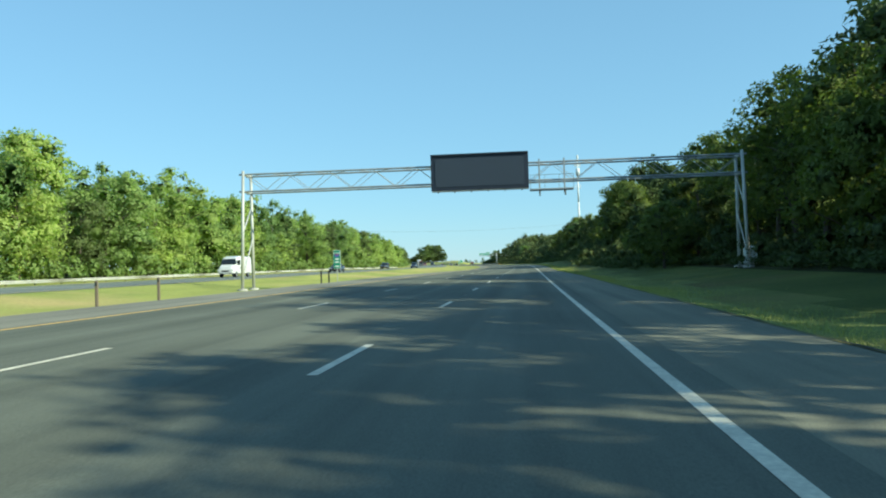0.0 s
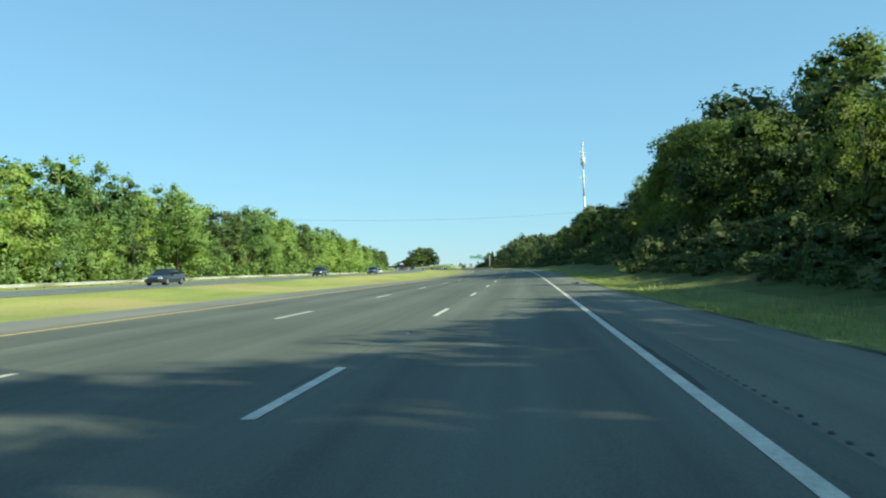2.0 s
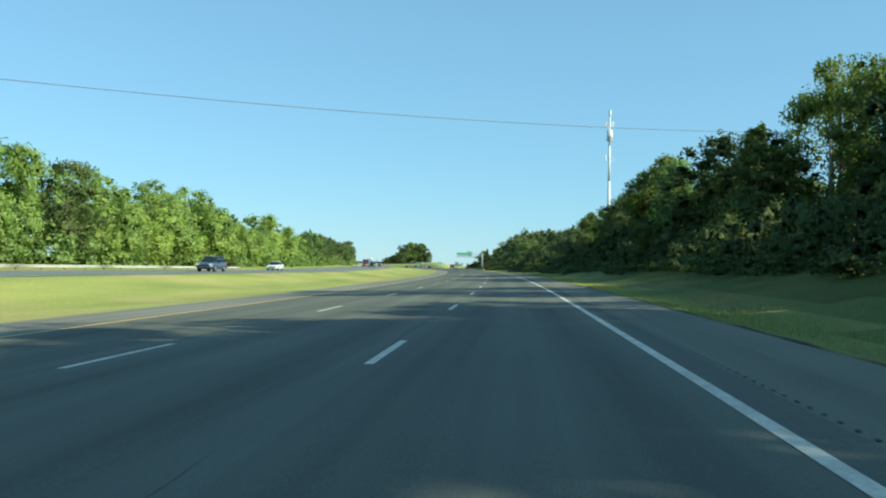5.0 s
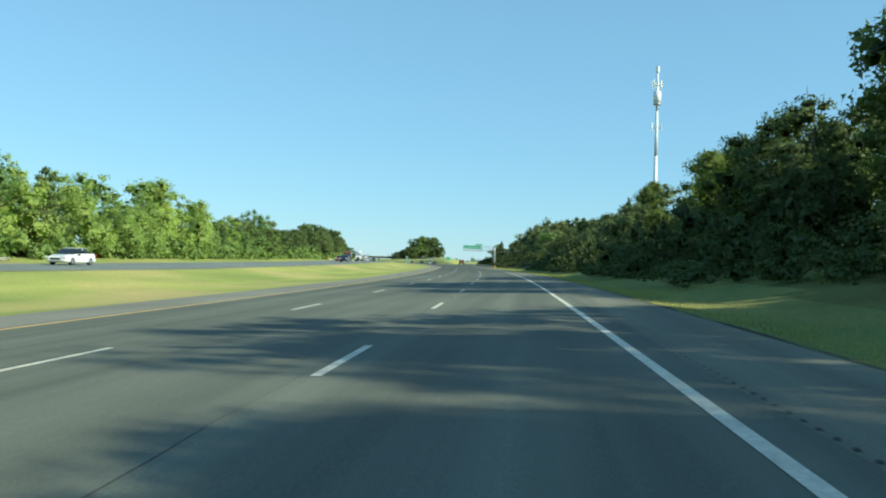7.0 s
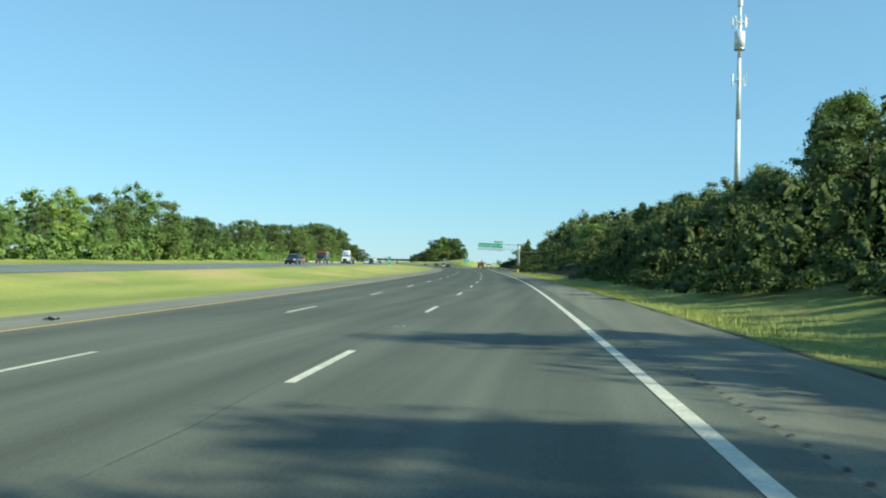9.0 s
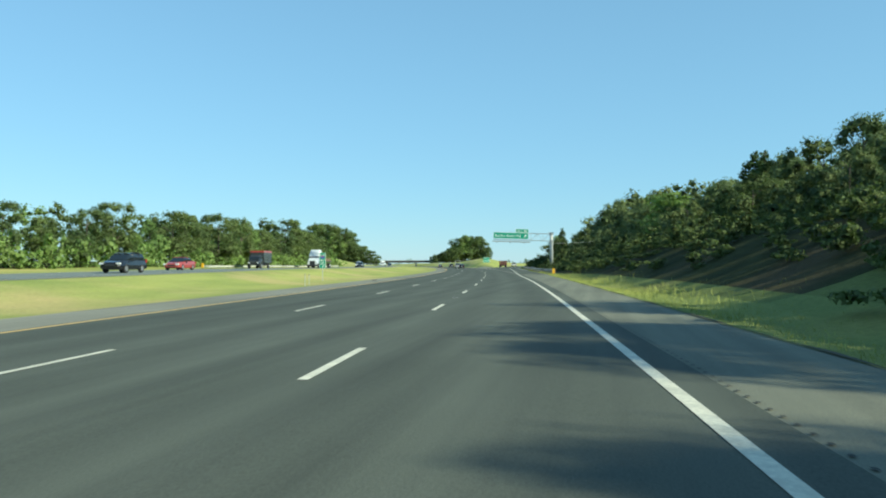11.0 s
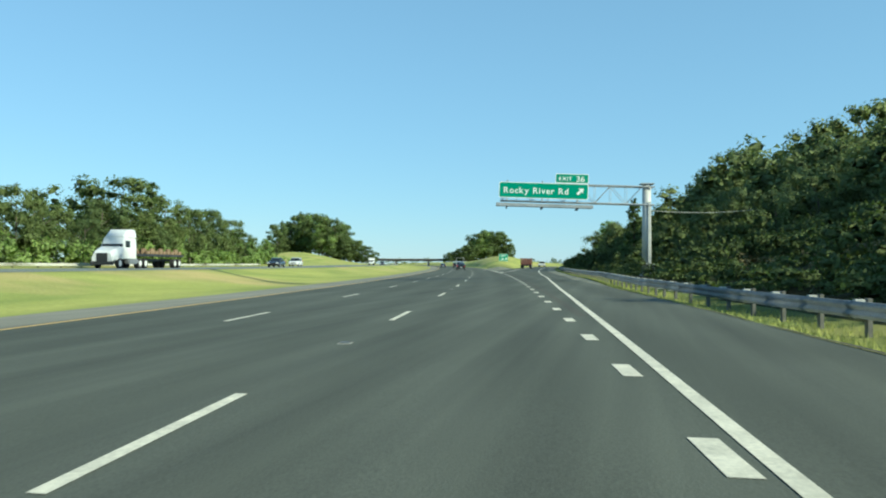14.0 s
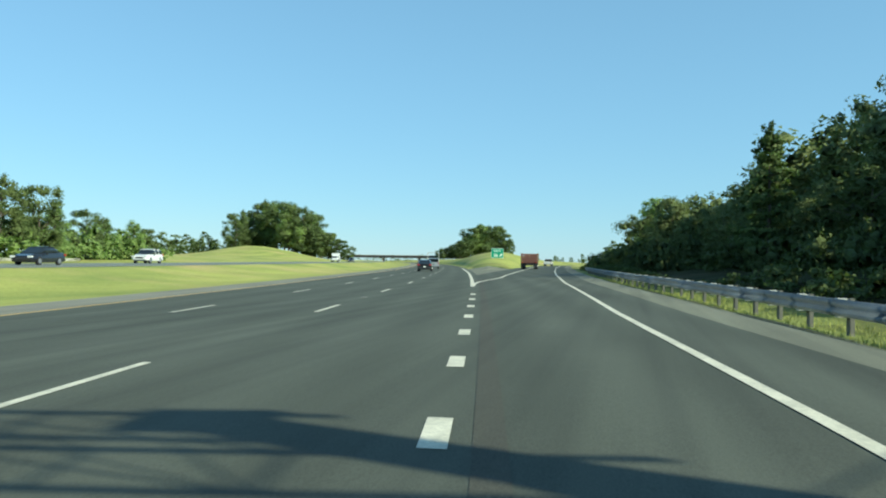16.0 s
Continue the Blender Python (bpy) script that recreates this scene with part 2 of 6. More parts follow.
def line_x(y):
    if y < -40:
        return float(LINE[0] + (y + 40) * SLOPE[0])
    if y > 1000:
        return float(LINE[-1] + (y - 1000) * SLOPE[-1])
    return float(np.interp(y, GRID_Y, LINE))


BANK_Y = (-60, 35, 60, 85, 100, 115, 130, 146, 161, 177, 210, 254, 285, 305, 340, 377, 407, 450, 510, 700, 900)
BANK = (-1.8, -2.0, -2.08, -1.9, -1.6, -1.05, -0.3, 0.66, 1.7, 2.55, 3.2, 3.55, 3.75, 3.6, 2.2, 0.6, 0.65, 1.3, 2.0, 1.5, 0.0)


def bank(y):
    return float(np.interp(y, BANK_Y, BANK)) * 0.01


OPP_Y = (-100, 0, 100, 200, 300, 380, 450, 550, 700, 900)
OPP_Z = (0.2, 0.2, 0.25, 0.35, 0.1, 0.4, 0.75, 0.6, 0.7, 0.5)
EXIT_Y = (0, 441, 456, 471, 486, 501, 515, 527, 553, 575, 600, 640, 700, 780, 860, 1000, 1200)
EXIT_U = (0, 0, 0.38, 0.85, 1.4, 2.1, 2.9, 3.45, 5.2, 7.3, 10.2, 15.8, 26.0, 43.0, 63.0, 103.0, 165.0)


def exit_u(y):
    """The right-hand edge line, which leaves the through lanes for the exit ramp."""
    return float(np.interp(y, EXIT_Y, EXIT_U))


PAVED_U = ((-60, 3.2), (60, 3.05), (85, 3.15), (105, 2.65), (120, 2.25), (142, 2.3), (170, 2.45), (300, 2.45), (385, 2.55), (405, 2.65), (432, 2.85), (441, 3.0), (449, 3.4), (460, 3.5), (476, 3.8), (488, 3.95), (505, 5.1), (520, 5.65), (527, 6.05), (553, 7.8))
FRESH_U = ((449, 3.4), (460, 3.5), (476, 3.8), (490, 3.95), (498, 3.9), (505, 3.9), (516, 4.6), (527, 5.0), (553, 6.6))


def shoulder_u(y):
    """The paving's outer edge."""
    return exit_u(y) + 2.6 if y > 553 else float(np.interp(y, *zip(*PAVED_U)))


def fresh_u(y):
    """How far the exit lane's darker asphalt reaches."""
    return exit_u(y) + 1.4 if y > 553 else float(np.interp(y, *zip(*FRESH_U)))


def rail_u(y):
    return max(exit_u(y) + 3.5, float(np.interp(y, (462, 470, 480), (5.3, 5.0, 4.7))))


def smooth(a, b, x):
    t = min(1.0, max(0.0, (x - a) / (b - a)))
    return t * t * (3 - 2 * t)


def ground_z(u, y):
    e = bank(y)
    opp = float(np.interp(y, OPP_Y, OPP_Z))
    near = e * (max(-14.0, min(u, 30.0)) + 5.5)
    if u < -13.7:
        k = smooth(-14.0, -27.0, u) if u > -27 else 1.0
        z = near * (1 - k) + opp * k
        if -27 < u:
            z -= 0.55 * math.sin(math.pi * (u + 27) / 13.3)
        if u < -43.5:
            z += 0.05 * (-43.5 - u) if u > -70 else 1.3
            # mounds beside the on-ramp
            z += 5.2 * math.exp(-((u + 82) / 22) ** 2 - ((y - 808) / 38) ** 2)
        return z
    z = near
    edge = shoulder_u(y)
    if u > edge:
        k = smooth(edge + 1.4, edge + 12.0, u)
        rise = float(np.interp(y, (-60, 60, 110, 150, 250, 330, 400, 450, 480, 520, 600, 700), (0.95, 0.95, 1.1, 1.5, 1.6, 1.6, 3.4, 3.2, 1.6, 0.9, 0.6, 0.4)))
        dip = float(np.interp(y, (430, 460, 620, 680), (0.10, 0.23, 0.23, 0.10)))
        z += rise * k - dip * smooth(edge, edge + 1.2, u)
    if y > 610 and 1.0 < u < exit_u(y) - 7.5:
        # the grassed hill between the through lanes and the ramp
        a, b = 1.0, exit_u(y) - 7.5
        z += min(4.2, (y - 610) * 0.034) * math.sin(math.pi * (u - a) / (b - a)) ** 0.7
    return z


def place(u, y, z=0.0):
    return Vector((line_x(y) + u, y, ground_z(u, y) + z))


def heading(y):
    return math.degrees(math.atan2(-(line_x(y + 1) - line_x(y - 1)) / 2, 1.0))


# ---- small builders ----
def mesh_object(name, verts, faces, mat, parent=None, smooth_shade=False, uvs=None):
    me = bpy.data.meshes.new(name)
    me.from_pydata([tuple(v) for v in verts], [], faces)
    me.update()
    if mat:
        me.materials.append(mat)
    if smooth_shade:
        me.polygons.foreach_set("use_smooth", [True] * len(me.polygons))
    if uvs is not None:
        layer = me.uv_layers.new(name="UVMap")
        idx = np.empty(len(me.loops), int)
        me.loops.foreach_get("vertex_index", idx)
        layer.data.foreach_set("uv", np.asarray(uvs, float)[idx].ravel())
    ob = new(name, me)
    if parent:
        ob.parent = parent
    return ob


def part(name, bm, mat, parent=None, label="", shade=False):
    me = bpy.data.meshes.new(name)
    bm.to_mesh(me)
    bm.free()
    if mat:
        me.materials.append(mat)
    if shade:
        me.polygons.foreach_set("use_smooth", [True] * len(me.polygons))
    ob = new(name, me)
    if parent:
        ob.parent = parent
    if label:
        ob["label"] = label
    return ob


def thing(name, label, category, m=None, group="", kind=""):
    ob = new(name)
    ob.empty_display_size = 0.3
    if m is not None:
        ob.matrix_basis = m
    return tagged(ob, label, category, group, kind)


def box(bm, x0, x1, y0, y1, z0, z1, bevel=0.0):
    r = bmesh.ops.create_cube(bm, size=1.0, matrix=Matrix.Translation(((x0 + x1) / 2, (y0 + y1) / 2, (z0 + z1) / 2)) @ Matrix.Diagonal((x1 - x0, y1 - y0, z1 - z0, 1)))
    if bevel:
        es = {e for v in r["verts"] for e in v.link_edges}
        bmesh.ops.bevel(bm, geom=list(es), offset=bevel, segments=2, affect="EDGES")
    return bm


def tube(bm, a, b, r0, r1=None, n=8, caps=True):
    a, b = Vector(a), Vector(b)
    d = b - a
    m = Matrix.Translation((a + b) / 2) @ d.to_track_quat("Z", "Y").to_matrix().to_4x4()
    bmesh.ops.create_cone(bm, cap_ends=caps, segments=n, radius1=r0, radius2=r0 if r1 is None else r1, depth=d.length, matrix=m)
    return bm


def strip(name, left, right, y0, y1, lift, mat, across=2, step=4.0, parent=None):
    """A sheet between two lines along the road; left and right are numbers or functions of y."""
    ys = np.linspace(y0, y1, max(2, int(round((y1 - y0) / step)) + 1))
    verts, uvs, faces = [], [], []
    for y in ys:
        a = left(y) if callable(left) else left
        b = right(y) if callable(right) else right
        for i in range(across + 1):
            u = a + (b - a) * i / across
            verts.append(place(u, y, lift))
            uvs.append((u, y))
    w = across + 1
    for j in range(len(ys) - 1):
        for i in range(across):
            k = j * w + i
            faces.append((k, k + 1, k + w + 1, k + w))
    return mesh_object(name, verts, faces, mat, parent, uvs=uvs)


# ---- ground, roads and markings ----
def build_ground():
    us = [-3500, -1500, -700, -380, -240, -170, -130, -110, -100, -92, -84, -76, -68, -60, -54, -50, -47, -43.5, -38, -27, -25, -23, -21, -19, -17, -15, -13.7,
          -9, -4, 0, 1.4, 1.9, 2.2, 2.5, 2.8, 3.1, 3.5, 4.0, 4.6, 5.4, 6.4, 7.5, 8.6, 10, 12, 14, 16, 18, 22, 28, 36, 46, 60, 80, 110, 170, 260, 450, 900, 2000, 3500]
    ys = list(np.arange(-120, 720, 6.0)) + list(np.arange(720, 1000, 20.0)) + [1000, 1060, 1150, 1300, 1600, 2100, 3000, 4500]
    verts, faces = [], []
    for y in ys:
        for u in us:
            z = ground_z(u, y)
            # the sheet dips a little under the paved strips so that they lie on it
            if -42.6 < u < -27.4 or -13.6 < u < shoulder_u(y) - 0.25:
                z -= 0.12
            if u > 3.4 and y > 440 and shoulder_u(y) - 0.25 <= u < shoulder_u(y):
                z -= 0.12
            verts.append((line_x(y) + u, y, z - 0.012))
    w = len(us)
    for j in range(len(ys) - 1):
        for i in range(w - 1):
            k = j * w + i
            faces.append((k, k + 1, k + w + 1, k + w))
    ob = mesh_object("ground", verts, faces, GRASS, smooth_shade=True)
    ob.data.materials.append(GRASS_SHADED)
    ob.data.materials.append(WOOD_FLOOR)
    ob.data.materials.append(GRASS_LIT)
    ob.data.materials.append(GRASS_HALF_LIT)
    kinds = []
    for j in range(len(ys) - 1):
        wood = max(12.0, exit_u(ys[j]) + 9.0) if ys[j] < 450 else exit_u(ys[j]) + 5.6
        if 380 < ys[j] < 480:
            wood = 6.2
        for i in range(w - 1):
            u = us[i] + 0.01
            # light strip stops about where the sun does; darker tones beyond stand for shade
            lit_edge = shoulder_u(ys[j]) + (4.0 if 240 < ys[j] < 380 else 1.6) + 0.9 * math.sin(ys[j] * 0.37) * math.sin(ys[j] * 0.11)
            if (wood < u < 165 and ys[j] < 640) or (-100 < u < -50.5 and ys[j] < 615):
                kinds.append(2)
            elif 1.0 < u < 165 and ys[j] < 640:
                kinds.append(3 if u < lit_edge else 4 if u < lit_edge + 2.0 else 1)
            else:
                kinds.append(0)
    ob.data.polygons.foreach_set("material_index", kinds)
    return tagged(ob, "mown yellow-green grass verge, median and slopes", "grass", kind="structure")


ground = build_ground()
END = 1150.0
road = tagged(strip("road", -11.25, 0.50, -60, END, 0.0, ASPHALT, 8), "grey asphalt motorway carriageway with three lanes", "road", kind="structure")
shoulder_left = tagged(strip("shoulder_left", -13.7, -11.25, -60, END, -0.004, GRAVEL_SHOULDER), "pale gravelly asphalt inner shoulder", "shoulder", kind="structure")
shoulder_right = tagged(strip("shoulder_right", lambda y: 0.35 if y < 520 else fresh_u(y) - 1.5, shoulder_u, -60, 1000, -0.008, ASPHALT_SHOULDER, 4), "pale worn asphalt hard shoulder", "shoulder", kind="structure")
ramp_lane = tagged(strip("exit_ramp", lambda y: 0.35 if y < 560 else max(0.35, exit_u(y) - 7.0), fresh_u, 449, 1000, -0.002, ASPHALT_DARK, 3), "dark asphalt exit lane and ramp", "road", kind="structure")
gore = tagged(strip("gore_paving", lambda y: 0.35, lambda y: max(0.36, exit_u(y) - 7.0), 560, 625, -0.003, ASPHALT_SHOULDER, 2), "paved gore between road and ramp", "pavement", kind="structure")
opposite = tagged(strip("opposite_road", -42.6, -27.4, -60, END, 0.0, ASPHALT_FAR, 4, 8.0), "pale asphalt of the opposite carriageway", "road", kind="structure")


SOIL = mottled("dark_verge_soil", (0.045, 0.042, 0.028), (0.100, 0.090, 0.058), 9.0, 1.1, 0.95, bumped=0.8, dist=0.03)
EDGE_WAVE = lambda y: 0.03 + 0.03 * math.sin(y * 0.9) + 0.03 * math.sin(y * 2.3 + 1) + 0.02 * math.sin(y * 5.9)
strip("soil_edge", lambda y: shoulder_u(y) - 0.03, lambda y: shoulder_u(y) + EDGE_WAVE(y), -20, 560, 0.012, SOIL, 1, 0.8, ground)


def line_part(name, u, width, y0, y1, mat, parent, step=4.0):
    f = u if callable(u) else (lambda y: u)
    return strip(name, lambda y: f(y) - width / 2, lambda y: f(y) + width / 2, y0, y1, 0.006, mat, 1, step, parent)


line_part("edge_line", lambda y: exit_u(y), 0.145, -60, 700, PAINT_WHITE, road)
line_part("yellow_edge_line", -11.03, 0.14, -60, 900, PAINT_YELLOW, road)
for k in range(-4, 62):
    y0 = 27.51 + 12.192 * k
    line_part("lane_dash", -3.66, 0.125, y0, y0 + 3.05, PAINT_WHITE, road, 1.6)
    y1 = 26.94 + 12.192 * k
    line_part("lane_dash", -7.31, 0.12, y1, y1 + 3.05, PAINT_WHITE, road, 1.6)
for k in range(26):
    y0 = 447.8 + 3.72 * k
    if y0 < 540:
        line_part("exit_dash", min(0.11, exit_u(y0) - 0.24), 0.20, y0, y0 + 0.95, PAINT_WHITE, road, 1.0)
line_part("gore_line", lambda y: 0.05 - 0.004 * (y - 546) ** 1.0, 0.22, 546, 640, PAINT_WHITE, road)
line_part("gore_line", lambda y: 0.05 + max(0.0, exit_u(y) - 4.3) * smooth(546, 566, y), 0.2, 546, 660, PAINT_WHITE, ramp_lane)
line_part("edge_line", -42.0, 0.14, -60, 900, PAINT_WHITE, opposite, 8)
line_part("yellow_edge_line", -28.6, 0.13, -60, 900, PAINT_YELLOW, opposite, 8)
for k in range(0, 60):
    for u in (-32.3, -36.0):
        line_part("lane_dash", u, 0.13, 20 + 12.192 * k, 23.05 + 12.192 * k, PAINT_WHITE, opposite, 3)

# ---- trees: tapered trunk with limbs, crown of many small leaf sprays in uneven lobes ----
GOLD = (1 + 5 ** 0.5) / 2
ICO = np.array([(-1, GOLD, 0), (1, GOLD, 0), (-1, -GOLD, 0), (1, -GOLD, 0), (0, -1, GOLD), (0, 1, GOLD),
                (0, -1, -GOLD), (0, 1, -GOLD), (GOLD, 0, -1), (GOLD, 0, 1), (-GOLD, 0, -1), (-GOLD, 0, 1)]) / math.hypot(1, GOLD)
ICO_FACES = np.array([(a, b, c) for a in range(12) for b in range(a + 1, 12) for c in range(b + 1, 12)
                      if max(np.linalg.norm(ICO[a] - ICO[b]), np.linalg.norm(ICO[b] - ICO[c]), np.linalg.norm(ICO[a] - ICO[c])) < 1.1])
ICO_FACES = np.array([(a, b, c) if np.dot(np.cross(ICO[b] - ICO[a], ICO[c] - ICO[a]), ICO[a]) > 0 else (a, c, b) for a, b, c in ICO_FACES])


def unit(a):
    return a / (np.linalg.norm(a, axis=-1, keepdims=True) + 1e-9)


def foliage(rng, lobes, count, size, per=4, core=0.62):
    """Every lobe (centre, radii) breaks up into a few ragged leafy clumps, each a dense heart wrapped in many small leaf sprays."""
    c = np.repeat(np.array([a for a, _ in lobes], float), per, axis=0)
    r = np.repeat(np.array([b for _, b in lobes], float), per, axis=0)
    m = len(c)
    out = unit(rng.normal(size=(m, 3)) + np.array([0, 0, 0.25]))
    cen = c + out * r * (0.36 + 0.40 * rng.random((m, 1)))
    rad = r * (0.42 + 0.30 * rng.random((m, 1)))
    # hearts
    turn = unit(rng.normal(size=(m, 4)))
    w, x, y, z = turn.T
    rot = np.stack([1 - 2 * (y * y + z * z), 2 * (x * y - z * w), 2 * (x * z + y * w), 2 * (x * y + z * w), 1 - 2 * (x * x + z * z), 2 * (y * z - x * w),
                    2 * (x * z - y * w), 2 * (y * z + x * w), 1 - 2 * (x * x + y * y)], 1).reshape(m, 3, 3)
    way = np.einsum("mij,kj->mki", rot, ICO)
    heart = cen[:, None] + way * rad[:, None] * core * (0.55 + 0.60 * rng.random((m, 12, 1)))
    heart_n = unit(0.4 * way + 0.6 * out[:, None] + 0.8 * rng.normal(size=(m, 12, 3)))
    heart_f = (ICO_FACES[None] + 12 * np.arange(m)[:, None, None]).reshape(-1, 3)
    # leaf sprays
    area = rad[:, 0] * rad[:, 2]
    pick = rng.choice(m, count, p=area / area.sum())
    d = unit(rng.normal(size=(count, 3)) + 0.55 * out[pick] + np.array([0, 0, 0.12]))
    p = cen[pick] + d * rad[pick] * (0.55 + 0.72 * rng.random((count, 1)) ** 0.8)
    nrm = unit(d * 0.8 + rng.normal(size=(count, 3)) * 0.55 + np.array([0, 0, 0.3]))
    t = unit(np.cross(nrm, rng.normal(size=(count, 3))))
    b = np.cross(nrm, t)
    s = size * (0.6 + 0.8 * rng.random((count, 1)))
    leaf = np.stack([p + t * s * 1.1, p - t * s * 0.6 + b * s * 0.72, p - t * s * 0.7 - b * s * 0.66], 1)
    leaf_n = np.repeat(unit(0.55 * d + 0.5 * out[pick] + 0.55 * nrm), 3, axis=0)
    v = np.concatenate([heart.reshape(-1, 3), leaf.reshape(-1, 3)])
    f = np.concatenate([heart_f, np.arange(count * 3).reshape(-1, 3) + 12 * m])
    return v, f, np.concatenate([heart_n.reshape(-1, 3), leaf_n])


def face_mesh(name, v, f, mat, normals=None):
    n = f.shape[1]
    me = bpy.data.meshes.new(name)
    me.vertices.add(len(v))
    me.vertices.foreach_set("co", np.asarray(v, np.float32).ravel())
    me.loops.add(f.size)
    me.loops.foreach_set("vertex_index", f.ravel().astype(np.int32))
    me.polygons.add(len(f))
    me.polygons.foreach_set("loop_start", np.arange(0, f.size, n, dtype=np.int32))
    me.polygons.foreach_set("loop_total", np.full(len(f), n, np.int32))
    me.update(calc_edges=True)
    if normals is not None:
        # leaves shade with the clump that they belong to
        layer = me.attributes.new("custom_normal", "FLOAT_VECTOR", "POINT")
        layer.data.foreach_set("vector", np.asarray(normals, np.float32).ravel())
    me.materials.append(mat)
    return me


def limb(bm, pts, r0, r1, n=6):
    for i in range(len(pts) - 1):
        a = r0 + (r1 - r0) * i / (len(pts) - 1)
        b = r0 + (r1 - r0) * (i + 1) / (len(pts) - 1)
        tube(bm, pts[i], pts[i + 1], a, b, n)


def broadleaf(seed, mat, width=0.30, low=0.14, lobes=20, leaves=4200, size=0.021, skirt=5, per=4, core=0.60):
    """Trunk and crown meshes of one unit-height tree: lobes crowd the skin of an egg-shaped envelope."""
    rng = np.random.default_rng(seed)
    bm = bmesh.new()
    lean = rng.normal(size=2) * 0.02
    spine = [(lean[0] * t + 0.008 * math.sin(5 * t + seed), lean[1] * t, t) for t in (-0.03, 0.12, 0.28, 0.45, 0.62, 0.80)]
    limb(bm, spine, 0.019, 0.006)
    shapes = []
    mid, half = (low + 0.94) / 2, (0.94 - low) / 2
    for i in range(lobes):
        k = -0.85 + 1.85 * (i + rng.random()) / lobes
        ring = math.sqrt(max(0.0, 1 - min(1, abs(k)) ** 2.2)) * (0.55 + 0.5 * rng.random())
        a = i * 2.4 + rng.random() * 1.3
        r = (0.085 + 0.085 * rng.random() ** 1.5) * (1.1 - 0.25 * k)
        c = (math.cos(a) * width * ring, math.sin(a) * width * ring, mid + half * k * 0.92)
        shapes.append((c, (r * (0.9 + 0.5 * rng.random()), r * (0.9 + 0.5 * rng.random()), r * (0.65 + 0.4 * rng.random()))))
        if i % 3 == 0:
            base = max(0.1, c[2] - 0.16)
            limb(bm, [(lean[0] * base, lean[1] * base, base), (c[0] * 0.5, c[1] * 0.5, c[2] - 0.07), c], 0.007, 0.002, 5)
    for i in range(skirt):
        a = rng.random() * 6.28
        shapes.append(((math.cos(a) * width * 0.6, math.sin(a) * width * 0.6, low * 0.7 + 0.1 * rng.random()), (0.10, 0.10, 0.07)))
    v, f, nn = foliage(rng, shapes, leaves, size, per, core)
    v[:, 2] *= 1.0 / np.quantile(v[:, 2], 0.998)
    trunk = bpy.data.meshes.new("trunk")
    bm.to_mesh(trunk)
    bm.free()
    trunk.materials.append(BARK)
    return trunk, face_mesh("crown", v, f, mat, nn)


def conifer(seed, mat, width=0.17, leaves=2600, low=0.15):
    rng = np.random.default_rng(seed)
    bm = bmesh.new()
    limb(bm, [(0, 0, -0.03), (0.004, 0, 0.4), (0, 0.004, 0.97)], 0.015, 0.002)
    shapes = []
    for i in range(34):
        k = (i + rng.random() * 0.6) / 34
        h = low + (0.96 - low) * k
        wide = width * (1 - k) ** 0.75 * (0.65 + 0.6 * rng.random()) + 0.015
        a = i * 2.4 + rng.random()
        c = (math.cos(a) * wide * 0.62, math.sin(a) * wide * 0.62, h)
        shapes.append((c, (wide * 0.55 + 0.015, wide * 0.55 + 0.015, 0.032 + 0.02 * rng.random())))
        if i % 2 == 0:
            tube(bm, (0, 0, h - 0.01), c, 0.004, 0.001, 5)
    v, f, nn = foliage(rng, shapes, leaves, 0.0120, 3)
    trunk = bpy.data.meshes.new("trunk")
    bm.to_mesh(trunk)
    bm.free()
    trunk.materials.append(BARK)
    return trunk, face_mesh("crown", v, f, mat, nn)


FINE, COARSE = dict(leaves=7200, size=0.0121), dict(leaves=7000, size=0.0128, per=3)
KINDS = {
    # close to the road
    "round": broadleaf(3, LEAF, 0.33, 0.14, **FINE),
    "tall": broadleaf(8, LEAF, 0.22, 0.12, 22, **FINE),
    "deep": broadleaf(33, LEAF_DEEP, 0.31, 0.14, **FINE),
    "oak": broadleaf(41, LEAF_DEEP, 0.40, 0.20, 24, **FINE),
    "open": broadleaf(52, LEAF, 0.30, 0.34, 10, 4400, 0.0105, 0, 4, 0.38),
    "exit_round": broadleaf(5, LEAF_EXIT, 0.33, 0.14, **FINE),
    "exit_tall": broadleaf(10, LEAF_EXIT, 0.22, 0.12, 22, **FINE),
    "bright_poplar": broadleaf(23, LEAF_SUNLIT, 0.11, 0.10, 20, **FINE),
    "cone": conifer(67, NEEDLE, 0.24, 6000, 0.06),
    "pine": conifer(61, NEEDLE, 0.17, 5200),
    # across the motorway, mostly in leaves painted lighter for sun and haze
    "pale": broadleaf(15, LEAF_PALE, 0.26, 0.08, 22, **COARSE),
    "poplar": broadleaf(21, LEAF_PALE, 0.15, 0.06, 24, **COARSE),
    "broad": broadleaf(4, LEAF_SUNLIT, 0.33, 0.14, **COARSE),
    "upright": broadleaf(9, LEAF_SUNLIT, 0.22, 0.12, 22, **COARSE),
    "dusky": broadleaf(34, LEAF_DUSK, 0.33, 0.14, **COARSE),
    "loose": broadleaf(53, LEAF_SUNLIT, 0.28, 0.30, 12, 3900, 0.0132, 0, 3),
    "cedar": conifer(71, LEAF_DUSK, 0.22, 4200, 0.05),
}
